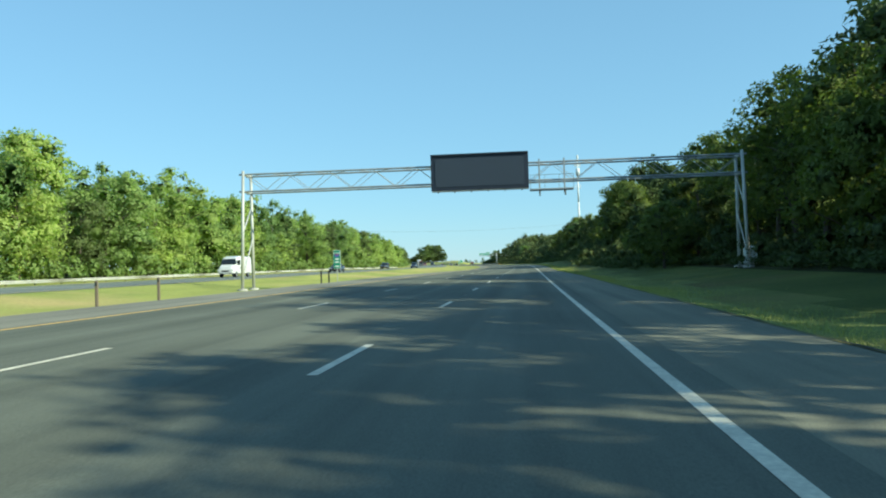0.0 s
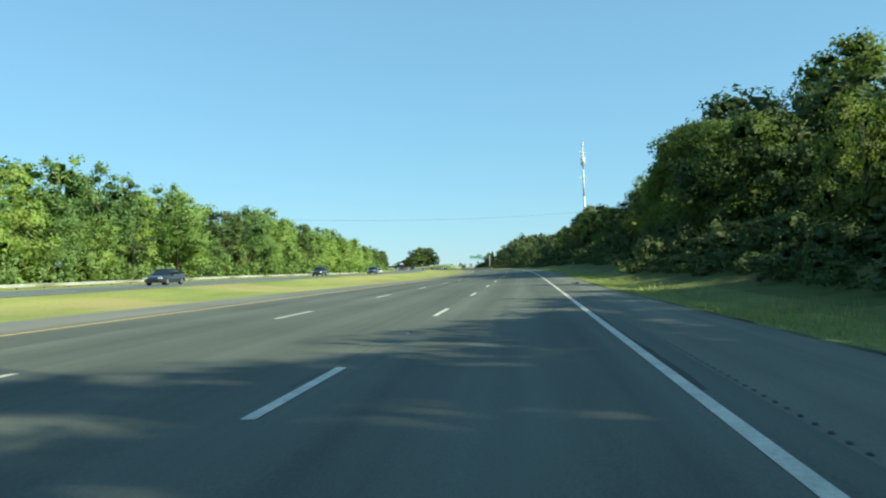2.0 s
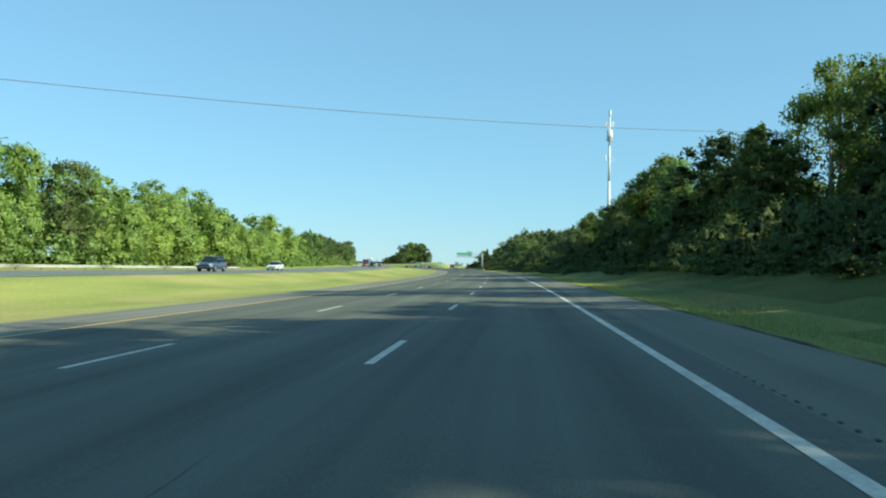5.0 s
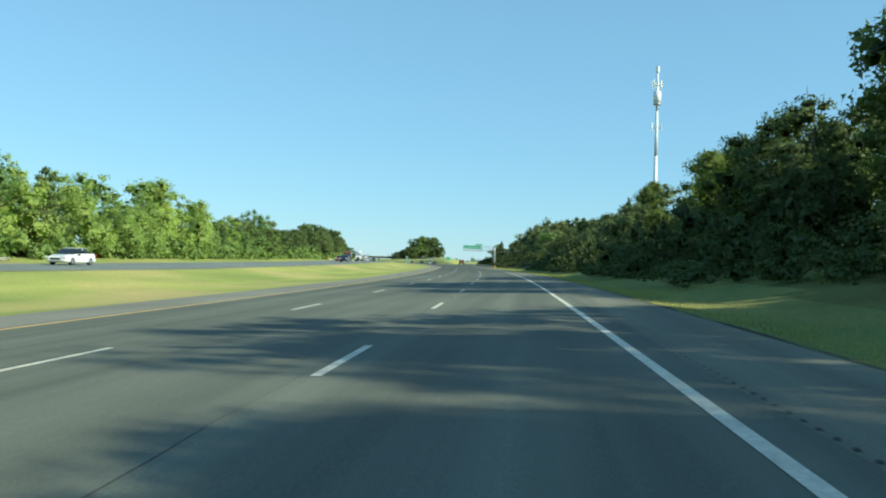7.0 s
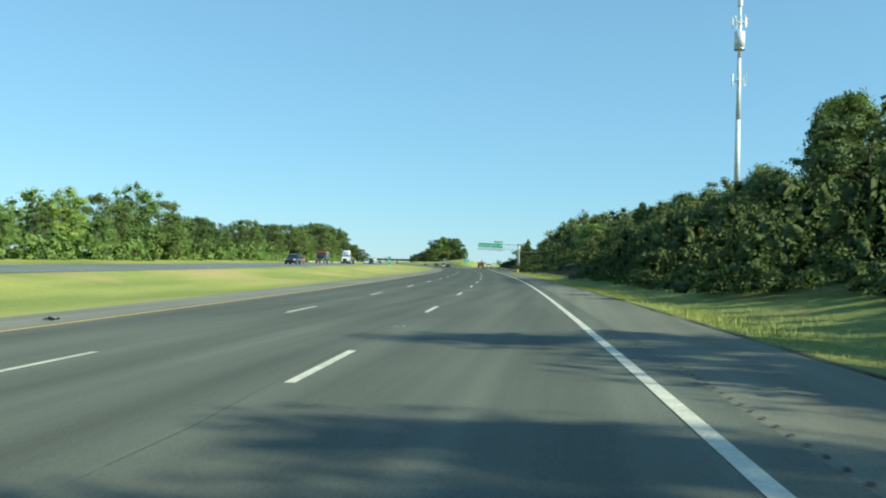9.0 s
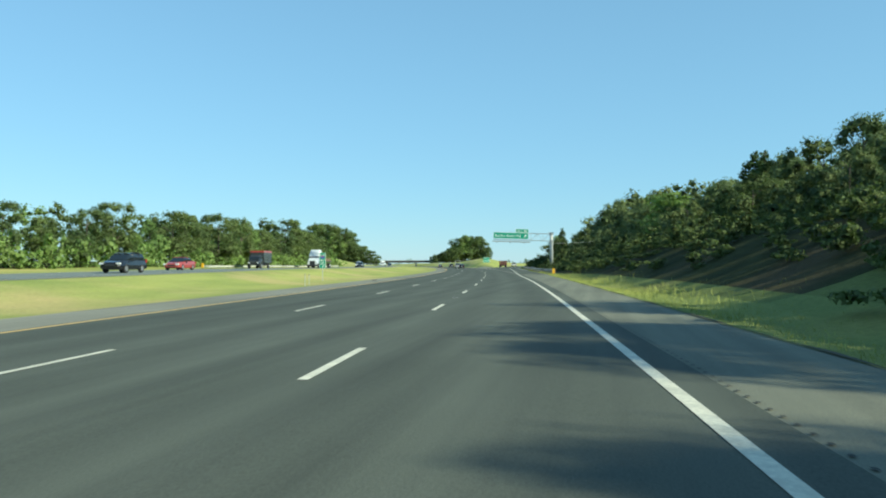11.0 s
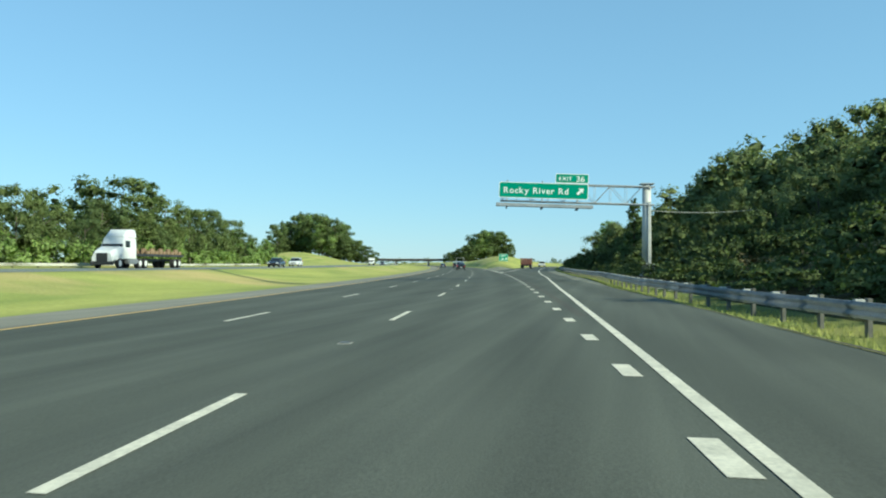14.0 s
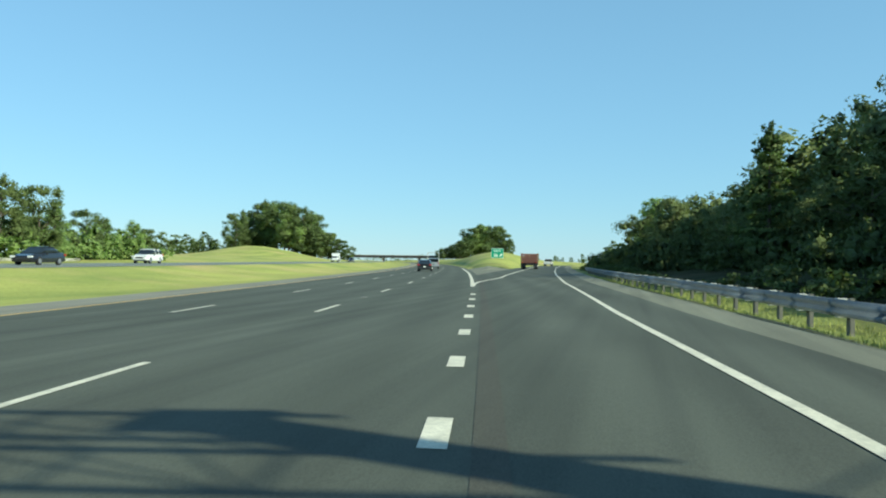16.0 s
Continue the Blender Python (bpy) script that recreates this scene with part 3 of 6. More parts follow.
TREE_WORDS = {
    "round": "broad green leafy tree at the wood's edge", "tall": "tall green leafy tree at the wood's edge", "pale": "yellow-green sunlit leafy tree",
    "poplar": "slender yellow-green poplar-like tree", "deep": "dark green leafy tree in the wood", "oak": "spreading dark green oak-like tree",
    "open": "loose-crowned green tree with gaps", "pine": "dark green pine tree", "cedar": "dense dark green conifer tree",
    "bright_poplar": "slender pale green poplar-like tree", "cone": "dense cone-shaped dark green conifer",
    "exit_round": "broad green leafy tree beside the exit", "exit_tall": "tall green leafy tree beside the exit",
    "broad": "broad green leafy tree across the motorway", "upright": "tall green leafy tree across the motorway",
    "dusky": "dark green leafy tree across the motorway", "loose": "loose-crowned green tree across the motorway",
}


def tree(kind, u, y, top, wide=1.0, group="roadside trees", turn=None):
    """A tree at road place (u, y) that reaches the height top above the road's datum."""
    foot = place(u, y)
    h = max(2.5, top - foot.z)
    turn = random.uniform(0, 360) if turn is None else turn
    ob = thing("tree", TREE_WORDS[kind], "tree", pose(foot.x, foot.y, foot.z, 0, 0, turn), group)
    ob.scale = (h * wide, h * wide, h)
    trunk, crown = KINDS[kind]
    for name, me in (("trunk", trunk), ("crown", crown)):
        p = new(name, me)
        p.parent = ob
    return ob


# ---- where the woods stand: height of the canopy over its first trunks, and the line of these trunks ----
RIGHT_Y = (-80, 50, 63, 69, 73, 76, 80, 83, 88, 141, 147, 157, 161, 166, 171, 177, 181, 185, 188, 191, 195, 198, 200, 203, 208, 213, 217, 221, 225, 228, 231, 234, 241, 248, 262, 270, 282, 289, 294, 300, 305, 317, 322, 328, 332, 337, 340, 344, 348, 352, 356, 360, 363, 369, 383, 395, 408, 424, 428, 431, 435, 440, 447, 458, 464, 467, 474, 479, 488, 493, 498, 504, 510, 521, 532, 540, 545, 549, 553, 562, 567, 574, 579, 592, 609, 640, 690, 700)
RIGHT_TOP = (14.5, 14.5, 14.7, 16, 15.8, 15, 13.6, 12, 11.8, 12, 13, 13.3, 15, 15.6, 16.5, 17.2, 16, 15.3, 14, 12.6, 13, 11.5, 10.8, 11.8, 12.6, 11.6, 9.2, 7.4, 7.0, 8.2, 11.6, 11.8, 12.8, 13.3, 13.6, 12.9, 12.8, 12.4, 11.4, 11.0, 11.2, 11.8, 11.6, 9.4, 9.8, 8.0, 8.0, 9.0, 11.4, 12.0, 10, 8.2, 7.4, 8.6, 9.2, 10.2, 11.2, 10.9, 9, 8.4, 10, 10.9, 10.8, 10.5, 9, 10.4, 9.9, 10.9, 8.8, 9, 10, 10.8, 11.2, 11.4, 12.9, 12.6, 9.6, 11, 9, 8.4, 10.6, 11, 9.8, 11.2, 10.4, 10.4, 9, 8.5)
LEFT_Y = (-80, 107, 121, 127, 134, 148, 154, 160, 165, 170, 176, 181, 186, 194, 198, 206, 213, 219, 226, 239, 247, 250, 254, 257, 264, 281, 298, 306, 318, 330, 343, 351, 359, 374, 388, 396, 402, 430, 444, 463, 487, 500, 519, 532, 542, 545, 550, 560, 575, 582, 590, 600, 606, 620)
LEFT_TOP = (16.5, 15.2, 15.2, 16.2, 15.2, 13.7, 12.9, 11.2, 12.6, 15.6, 15.2, 12.6, 14.3, 14.9, 12, 11, 12.4, 13.4, 12, 15.2, 13, 13.6, 15, 11.4, 12.6, 13.4, 13.6, 12, 10.2, 8.8, 10.2, 12.8, 10.2, 8.2, 10.6, 11.2, 8.7, 8.5, 8.4, 9.7, 9.6, 9.7, 11, 10.3, 12.5, 9.4, 12, 10.4, 10.2, 9.2, 8.8, 8.2, 7.2, 5.0)


CLEAR = ((89, 141), (248, 270.5), (278.5, 287.5), (311, 325))


def right_edge(y):
    """The line of the first trunks; the wood stands back on the cut slope and beside the exit."""
    u = float(np.interp(y, (-80, 88, 141, 150, 160, 384, 392, 455, 470, 545), (16.5, 16.5, 13.5, 15.0, 16.6, 16.6, 20.0, 20.0, 21.0, 21.0)))
    return max(u, exit_u(y) + 15.0) if y > 470 else u


def bush_edge(y):
    u = float(np.interp(y, (-80, 86, 95, 141, 150, 235, 250, 278, 384, 394, 452, 462), (14.8, 14.8, 8.6, 7.6, 10.4, 10.4, 8.6, 7.6, 7.6, 7.7, 7.7, 10.0)))
    return max(u, rail_u(y) + (5.2 if 468 < y < 545 else 3.2)) if y > 460 else u


def in_clearing(y):
    return any(a < y < b for a, b in CLEAR)


def sun_edge(y):
    """How far the low sun reaches over the verge beside the exit."""
    return float(np.interp(y, (379, 462, 470, 590), (5.2, 5.2, 6.0, rail_u(590) + 0.8))) if y < 470 else rail_u(y) + 0.8


def right_top(u, y):
    """The height at which a crown at u just meets the canopy line."""
    z = float(np.interp(y, RIGHT_Y, RIGHT_TOP))
    top = 1.2 + (z - 1.2) * (u + 1.8) / (right_edge(y) + 3.0)
    if 220 < y < 238.5 and abs(u - 17.8 - (y - 226) * 0.41) < 2.8:
        # a gap before the utility pole
        return min(top, 6.8)
    # beside the exit the wood keeps clear of the sun that falls on the lanes
    return min(top, (u - sun_edge(y)) / 1.72) if 379 < y < 590 else top


def tree_line_right():
    rng = random.Random(5)
    y = 46.0
    kinds = ["round", "tall", "deep", "deep", "oak", "deep", "oak", "open", "round", "pine"]
    while y < 640:
        if y > 345:
            kinds = ["exit_round", "exit_round", "exit_tall", "exit_round", "oak", "exit_tall", "pine"]
        u = right_edge(y) + rng.uniform(-0.6, 2.6)
        top = right_top(u, y)
        if in_clearing(y):
            # young growth only, so that the sun reaches the road here
            for _ in range(2):
                v = rng.uniform(10.5, 25)
                shade_from = -1.2 if y < 102 else 5.0 if y > 300 else 1.0 if y < 116 or y > 200 else 6.8
                tree(rng.choice(kinds[:4]), v, y + rng.uniform(-2, 2), max(2.9, (v - shade_from) / 1.72) * rng.uniform(0.85, 1.0), 1.2, "woods beside the carriageway")
        elif not (64 < y < 89 or 156 < y < 190):
            kind, share, wide = rng.choice(kinds), rng.choice((0.66, 0.78, 0.86, 0.92, 0.96, 1.0, 1.03)), rng.uniform(0.85, 1.25)
            if 488 < y < 498:
                wide, share = wide * 0.7, share * 0.88
            tree(kind, u, y, top * share, wide, "woods beside the carriageway")
        y += rng.uniform(3.9, 6.6)


def tree_line_left():
    rng = random.Random(9)
    y = 72.0
    kinds = ["pale", "poplar", "pale", "broad", "upright", "poplar", "dusky", "pale", "loose", "pale", "cedar"]
    while y < 616:
        if y > 400:
            kinds = ["broad", "upright", "dusky", "dusky", "cedar", "dusky", "dusky", "loose"] if y < 490 else ["dusky", "dusky", "cedar", "dusky", "upright"]
        top = float(np.interp(y, LEFT_Y, LEFT_TOP))
        tree(rng.choice(kinds), -51.5 + rng.uniform(-1.8, 1.5), y, top * rng.choice((0.62, 0.76, 0.84, 0.92, 0.97, 1.02, 1.06)), rng.uniform(0.8, 1.15), "woods across the motorway")
        y += rng.uniform(4.6, 7.0)


tree_line_right()
for u, y, top in ((17.8, 157.5, 14.2), (18.0, 163.0, 15.3), (17.6, 168.0, 16.0), (18.0, 173.0, 16.6), (17.8, 178.0, 16.4), (18.0, 183.5, 14.8), (17.6, 189.0, 13.6)):
    tree("tall", u, y, top, 1.0, "woods beside the carriageway")
# the trees here with y below 60 are unseen, added to shade the road
for u, y, top in ((17.2, 272.0, 15.2), (17.6, 275.5, 14.4), (17.0, 298.5, 11.4), (17.0, 306.5, 11.4), (17.3, 14.5, 13.6), (17.2, 20.5, 13.5), (17.4, 26.0, 13.0), (17.0, 33.0, 13.8), (18.0, 66.0, 13.1), (18.2, 72.0, 13.8), (18.0, 77.5, 14.6), (18.4, 82.5, 13.0), (18.2, 87.0, 12.2)):
    tree("open" if 30 < y < 90 else "tall" if y < 295 else "round", u, y, top, 1.05, "woods beside the carriageway")
for u, y, top in ((21, 151, 14.0), (26, 152, 15.8), (31, 152, 17.2), (37, 152, 16.4), (19, 273.5, 13.0), (24, 274, 15.0), (30, 273.5, 16.5)):
    tree("oak" if int(u) % 2 else "deep", u, y, top, 1.1, "woods beside the carriageway")
for u, y, top in ((38.0, 538.0, 18.4), (38.5, 545.5, 17.8), (37.0, 567.0, 18.0), (37.8, 574.0, 18.6), (38.4, 581.0, 17.8)):
    tree("exit_round", u, y, top, 1.0, "woods beside the carriageway")
for kind, u, y, top, wide in (("open", 37.0, 271.0, 26.5, 0.8), ("tall", 31.5, 163.0, 23.4, 0.9), ("oak", 27.0, 204.5, 22.5, 0.8), ("open", 24.6, 240.5, 18.8, 0.75), ("tall", 24.6, 234.5, 16.2, 0.8), ("open", 28.5, 237.5, 18.6, 0.9), ("oak", 30.0, 231.0, 18.4, 0.8),
                              ("tall", 20.6, 353.0, 13.0, 0.75), ("tall", 22.4, 357.5, 14.2, 0.7), ("tall", 24.0, 363.5, 15.0, 0.7),
                              ("tall", 33.0, 364.0, 20.0, 0.9), ("round", 37.0, 371.0, 22.0, 0.8), ("open", 46.0, 386.0, 22.5, 0.8)):
    tree(kind, u, y, top, wide, "woods beside the carriageway")
for u, y, top in ((17.4, 289.6, 12.4), (17.8, 293.0, 12.3), (17.3, 296.4, 12.2), (14.6, 121.0, 8.8), (15.0, 280.5, 7.6), (14.6, 283.5, 7.4), (15.2, 286.4, 7.8)):
    tree("round" if y < 200 else "deep", u, y, top, 0.8 if y < 200 else 1.0, "woods beside the carriageway")
for k in range(10):
    for u in (20.5, 27.0):
        tree("deep" if k % 3 else "oak", u + 1.2 * math.sin(2.3 * k + u), 103.0 + 4.0 * k, (u - 5.9) / 1.72 * (0.90 + 0.10 * math.sin(5.1 * k + u)), 1.15, "woods beside the carriageway")
# out of view: added only to throw shade across the lanes
for u, y, top in ((17.6, 39.5, 15.2), (18.2, 43.5, 15.6), (17.8, 47.5, 16.0), (18.4, 51.0, 15.0), (22.0, 45.0, 16.5)):
    tree("deep" if u > 18 else "tall", u, y, top, 1.1, "woods beside the carriageway")
tree("bright_poplar", 17.8, 265.5, 13.9, 1.0, "woods beside the carriageway")
tree("bright_poplar", 21.6, 468.5, 10.8, 1.7, "woods beside the carriageway")
rng_h = random.Random(12)
for k in range(34):
    y = 391.0 + 5.4 * k + rng_h.uniform(-1, 1)
    u = max(31.0, exit_u(y) + 25.0) + rng_h.uniform(-1.5, 2.0)
    tree(rng_h.choice(["exit_round", "exit_tall", "exit_round", "oak"]), u, y, right_top(u, y) * rng_h.uniform(0.84, 1.0), rng_h.uniform(0.85, 1.1), "woods beside the carriageway")
tree("pine", 29.6, 457.0, 14.8, 1.4, "woods beside the carriageway")
tree("pine", 30.4, 463.0, 15.6, 1.4, "woods beside the carriageway")
tree("pine", exit_u(564) + 13.6, 564.0, 11.0, 1.1, "woods beside the carriageway")
tree("bright_poplar", exit_u(630) + 14.6, 630.0, 11.2, 1.0, "woods beside the carriageway")
tree("cone", 16.0, 234.0, 12.4, 1.1, "woods beside the carriageway")
tree_line_left()
tree("cedar", -51.0, 549.0, 13.4, 1.2, "woods across the motorway")


def snag(u, y, top):
    """A dead tree: bare forked limbs over the canopy."""
    foot = place(u, y)
    g = thing("dead_tree", "bare grey dead tree standing out of the wood", "tree", pose(foot.x, foot.y, foot.z))
    h = top - foot.z
    bm = bmesh.new()
    limb(bm, [(0, 0, -0.4), (0.15, 0.05, h * 0.4), (0.1, -0.1, h * 0.7)], 0.20, 0.12, 8)
    part("trunk", bm, BARK, g, shade=True)
    for dx, dy, z0, z1 in ((0.9, 0.3, 0.62, 0.97), (-0.8, -0.4, 0.66, 1.0), (0.4, -0.9, 0.69, 0.90), (-1.3, 0.5, 0.58, 0.84)):
        bm = bmesh.new()
        limb(bm, [(0.1, -0.08, h * z0), (0.1 + dx * 0.5, dy * 0.4, h * (z0 * 0.45 + z1 * 0.55)), (0.1 + dx * 0.8, dy, h * z1)], 0.06, 0.015, 6)
        part("branch", bm, BARK, g)


snag(19.0, 294.0, 14.0)

# the grove on the hill inside the exit, and the one on the mound across the motorway
rng_g = random.Random(3)
for i in range(13):
    tree(rng_g.choice(["dusky", "dusky", "dusky", "upright"]), -80 + 17.5 * math.sin(i * 1.7), 832 + 18 * rng_g.random() + 8 * math.cos(i), 30.0 - 6.5 * abs(math.sin(i * 1.7)) ** 2 - 3.5 * rng_g.random(), 1.0, "grove on the mound")


for i in range(12):
    a = i / 11
    tree(rng_g.choice(["dusky", "dusky", "dusky", "upright"]), 30 + 38 * a, 1052 + 22 * rng_g.random(), (13, 17, 22, 26, 28, 29, 28.5, 27, 28, 26, 22, 17)[i], 1.1, "grove on the hill inside the exit")


for i in range(9):
    tree("dusky", 14 + 2.6 * i, 1046 + 8 * rng_g.random(), 8.5 + 0.9 * i + 2 * rng_g.random(), 1.3, "grove on the hill inside the exit")
for i in range(7):
    tree("dusky", -62 + 3.0 * i, 838 + 8 * rng_g.random(), 16.5 - 1.5 * i + 2 * rng_g.random(), 1.3, "grove on the mound")


def coarse_tree(rng, leaves=900, size=0.03, low=0.42, per=3):
    """A simple crown: most of its foliage in the upper part, which is what shows over the trees in front."""
    lobes = []
    for i in range(17):
        h = 0.16 + 0.30 * rng.random() if i < 4 else low + (0.94 - low) * (i - 4 + rng.random()) / 13
        wide = 0.24 * math.sin(math.pi * min(1, 0.2 + 0.8 * h)) ** 0.6
        a = i * 2.4 + rng.random()
        r = 0.085 + 0.065 * rng.random()
        lobes.append(((math.cos(a) * wide * 0.75, math.sin(a) * wide * 0.75, h), (r * 1.15, r * 1.15, r)))
    v, f, nn = foliage(rng, lobes, leaves, size, per)
    v[:, 2] *= 1.0 / np.quantile(v[:, 2], 0.998)
    return v, f, nn


def wood_stuff(name, label, spots, mat, leaves=900, seed=4, sink=0.0, size=0.03, low=0.42, per=3):
    """Trees too deep in a wood to be told apart, as one mesh. spots: u, y, top."""
    rng = np.random.default_rng(seed)
    shapes = [coarse_tree(rng, leaves, size, low, per) for _ in range(5)]
    vs, fs, ns, n = [], [], [], 0
    for i, (u, y, top) in enumerate(spots):
        v, f, nn = shapes[i % 5]
        foot = place(u, y)
        h = max(2.0, top - foot.z)
        a = rng.random() * 6.28
        w = h * (1.0 + 0.35 * rng.random())
        c, s = math.cos(a) * w, math.sin(a) * w
        vs.append(np.stack([v[:, 0] * c - v[:, 1] * s + foot.x, v[:, 0] * s + v[:, 1] * c + foot.y, v[:, 2] * h + foot.z - sink * h], 1))
        ns.append(np.stack([nn[:, 0] * math.cos(a) - nn[:, 1] * math.sin(a), nn[:, 0] * math.sin(a) + nn[:, 1] * math.cos(a), nn[:, 2]], 1))
        fs.append(f + n)
        n += len(v)
    ob = new(name, face_mesh(name, np.concatenate(vs), np.concatenate(fs), mat, np.concatenate(ns)))
    return tagged(ob, label, "trees", kind="stuff")


def deep_wood():
    rng = random.Random(21)
    right, back, ahead, left, pale, dusk, heart = [], [], [], [], [], [], []
    y = -60.0
    while y < 700:
        for d in (5.5, 11.5):
            u = right_edge(y) + d + rng.uniform(-1.5, 1.5)
            if in_clearing(y):
                u = (34 if y > 300 else 44) + 2.2 * d + rng.uniform(-3, 3)
                back.append((u, y, rng.uniform(17, 20) if y > 300 else rng.uniform(13, 17)))
            elif y > 66 or (d < 6 and rng.random() < 0.45):
                tall = 1.0 if y < 88 or 147 < y < 215 else 0.9
                (ahead if y > 345 else right if d < 6 else back).append((u, y + rng.uniform(-2, 2), right_top(u, y) * (rng.uniform(0.66, 0.98) if 345 < y < 620 else rng.uniform(0.62, 0.98) * tall)))
        y += rng.uniform(4.5, 6.5)
    y = 40.0
    while y < 690:
        if in_clearing(y):
            heart.append((54 + rng.uniform(-2, 2), y, 13.0))
        else:
            u = right_edge(y) + 18 + rng.uniform(-2, 2)
            heart.append((u, y, right_top(u, y) * 0.62))
        y += 5.0
    # beside the exit the wood climbs a hillside
    y = 392.0
    while y < 660:
        for u, ys, tops in ((34, (392, 430, 470, 520, 545, 565, 590, 620, 660), (12.2, 11.8, 11.8, 11.8, 14.8, 17.0, 16.0, 13.2, 13.6)),
                            (48, (392, 440, 480, 520, 560, 585, 605, 630, 660), (16.5, 17.2, 18.6, 19.0, 20.0, 22.0, 22.0, 17.5, 16.0))):
            ahead.append((max(u, exit_u(y) + (26 if u < 40 else 38)) + rng.uniform(-2.5, 2.5), y + rng.uniform(-2, 2), float(np.interp(y, ys, tops)) * rng.uniform(0.84, 1.03)))
        y += rng.uniform(4.2, 6.2)
    y = -30.0
    while y < 612:
        top = float(np.interp(y, LEFT_Y, LEFT_TOP))
        (dusk if y > 440 else left if rng.random() < 0.55 or y > 400 else pale).append((-58 + rng.uniform(-2, 2), y, top * rng.choice((0.66, 0.78, 0.86, 0.94, 1.0, 1.06))))
        (dusk if y > 440 else left if rng.random() < 0.75 or y > 400 else pale).append((-65 + rng.uniform(-2, 2), y + 2, top * rng.choice((0.72, 0.82, 0.9, 0.98, 1.06, 1.14))))
        y += rng.uniform(4.2, 6.4)
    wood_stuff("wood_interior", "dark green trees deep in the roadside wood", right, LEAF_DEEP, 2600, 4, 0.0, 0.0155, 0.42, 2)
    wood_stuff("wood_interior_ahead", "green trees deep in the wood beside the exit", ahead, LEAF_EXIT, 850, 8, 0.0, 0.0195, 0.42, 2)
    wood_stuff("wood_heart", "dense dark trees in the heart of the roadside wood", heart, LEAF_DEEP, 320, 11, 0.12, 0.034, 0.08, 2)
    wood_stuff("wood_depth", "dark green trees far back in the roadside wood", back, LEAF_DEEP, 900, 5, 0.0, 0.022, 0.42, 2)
    wood_stuff("wood_interior_far_side", "green trees deep in the wood across the motorway", left, LEAF_SUNLIT, 760, 6, 0.0, 0.0195, 0.42, 2)
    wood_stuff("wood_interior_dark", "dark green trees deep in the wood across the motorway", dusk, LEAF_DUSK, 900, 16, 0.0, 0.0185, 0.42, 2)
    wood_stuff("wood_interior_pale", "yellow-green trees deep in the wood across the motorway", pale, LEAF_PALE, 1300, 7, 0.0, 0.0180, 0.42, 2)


deep_wood()


def undergrowth(name, label, spots, mat, seed, count=190, size=0.24):
    """Low bushes and saplings along the foot of a wood, as one mesh. spots: u, y, height, width."""
    rng = np.random.default_rng(seed)
    vs, fs, ns, n = [], [], [], 0
    for u, y, h, w in spots:
        lobes = [((rng.normal() * w * 0.4, rng.normal() * w * 0.4, h * (0.3 + 0.45 * rng.random())), (w * 0.4, w * 0.4, h * 0.34)) for _ in range(4)]
        # growth down to the ground
        lobes += [((rng.normal() * w * 0.45, rng.normal() * w * 0.45, h * 0.10), (w * 0.48, w * 0.48, h * 0.30)) for _ in range(2)]
        v, f, nn = foliage(rng, lobes, int(count * (0.7 + 0.3 * w)), size, 2)
        foot = place(u, y)
        v = v * (1, 1, 1) + np.array(foot)
        v[:, 2] = np.maximum(v[:, 2], foot.z - 0.1)
        vs.append(v)
        ns.append(nn)
        fs.append(f + n)
        n += len(v)
    ob = new(name, face_mesh(name, np.concatenate(vs), np.concatenate(fs), mat, np.concatenate(ns)))
    return tagged(ob, label, "bushes", kind="stuff")


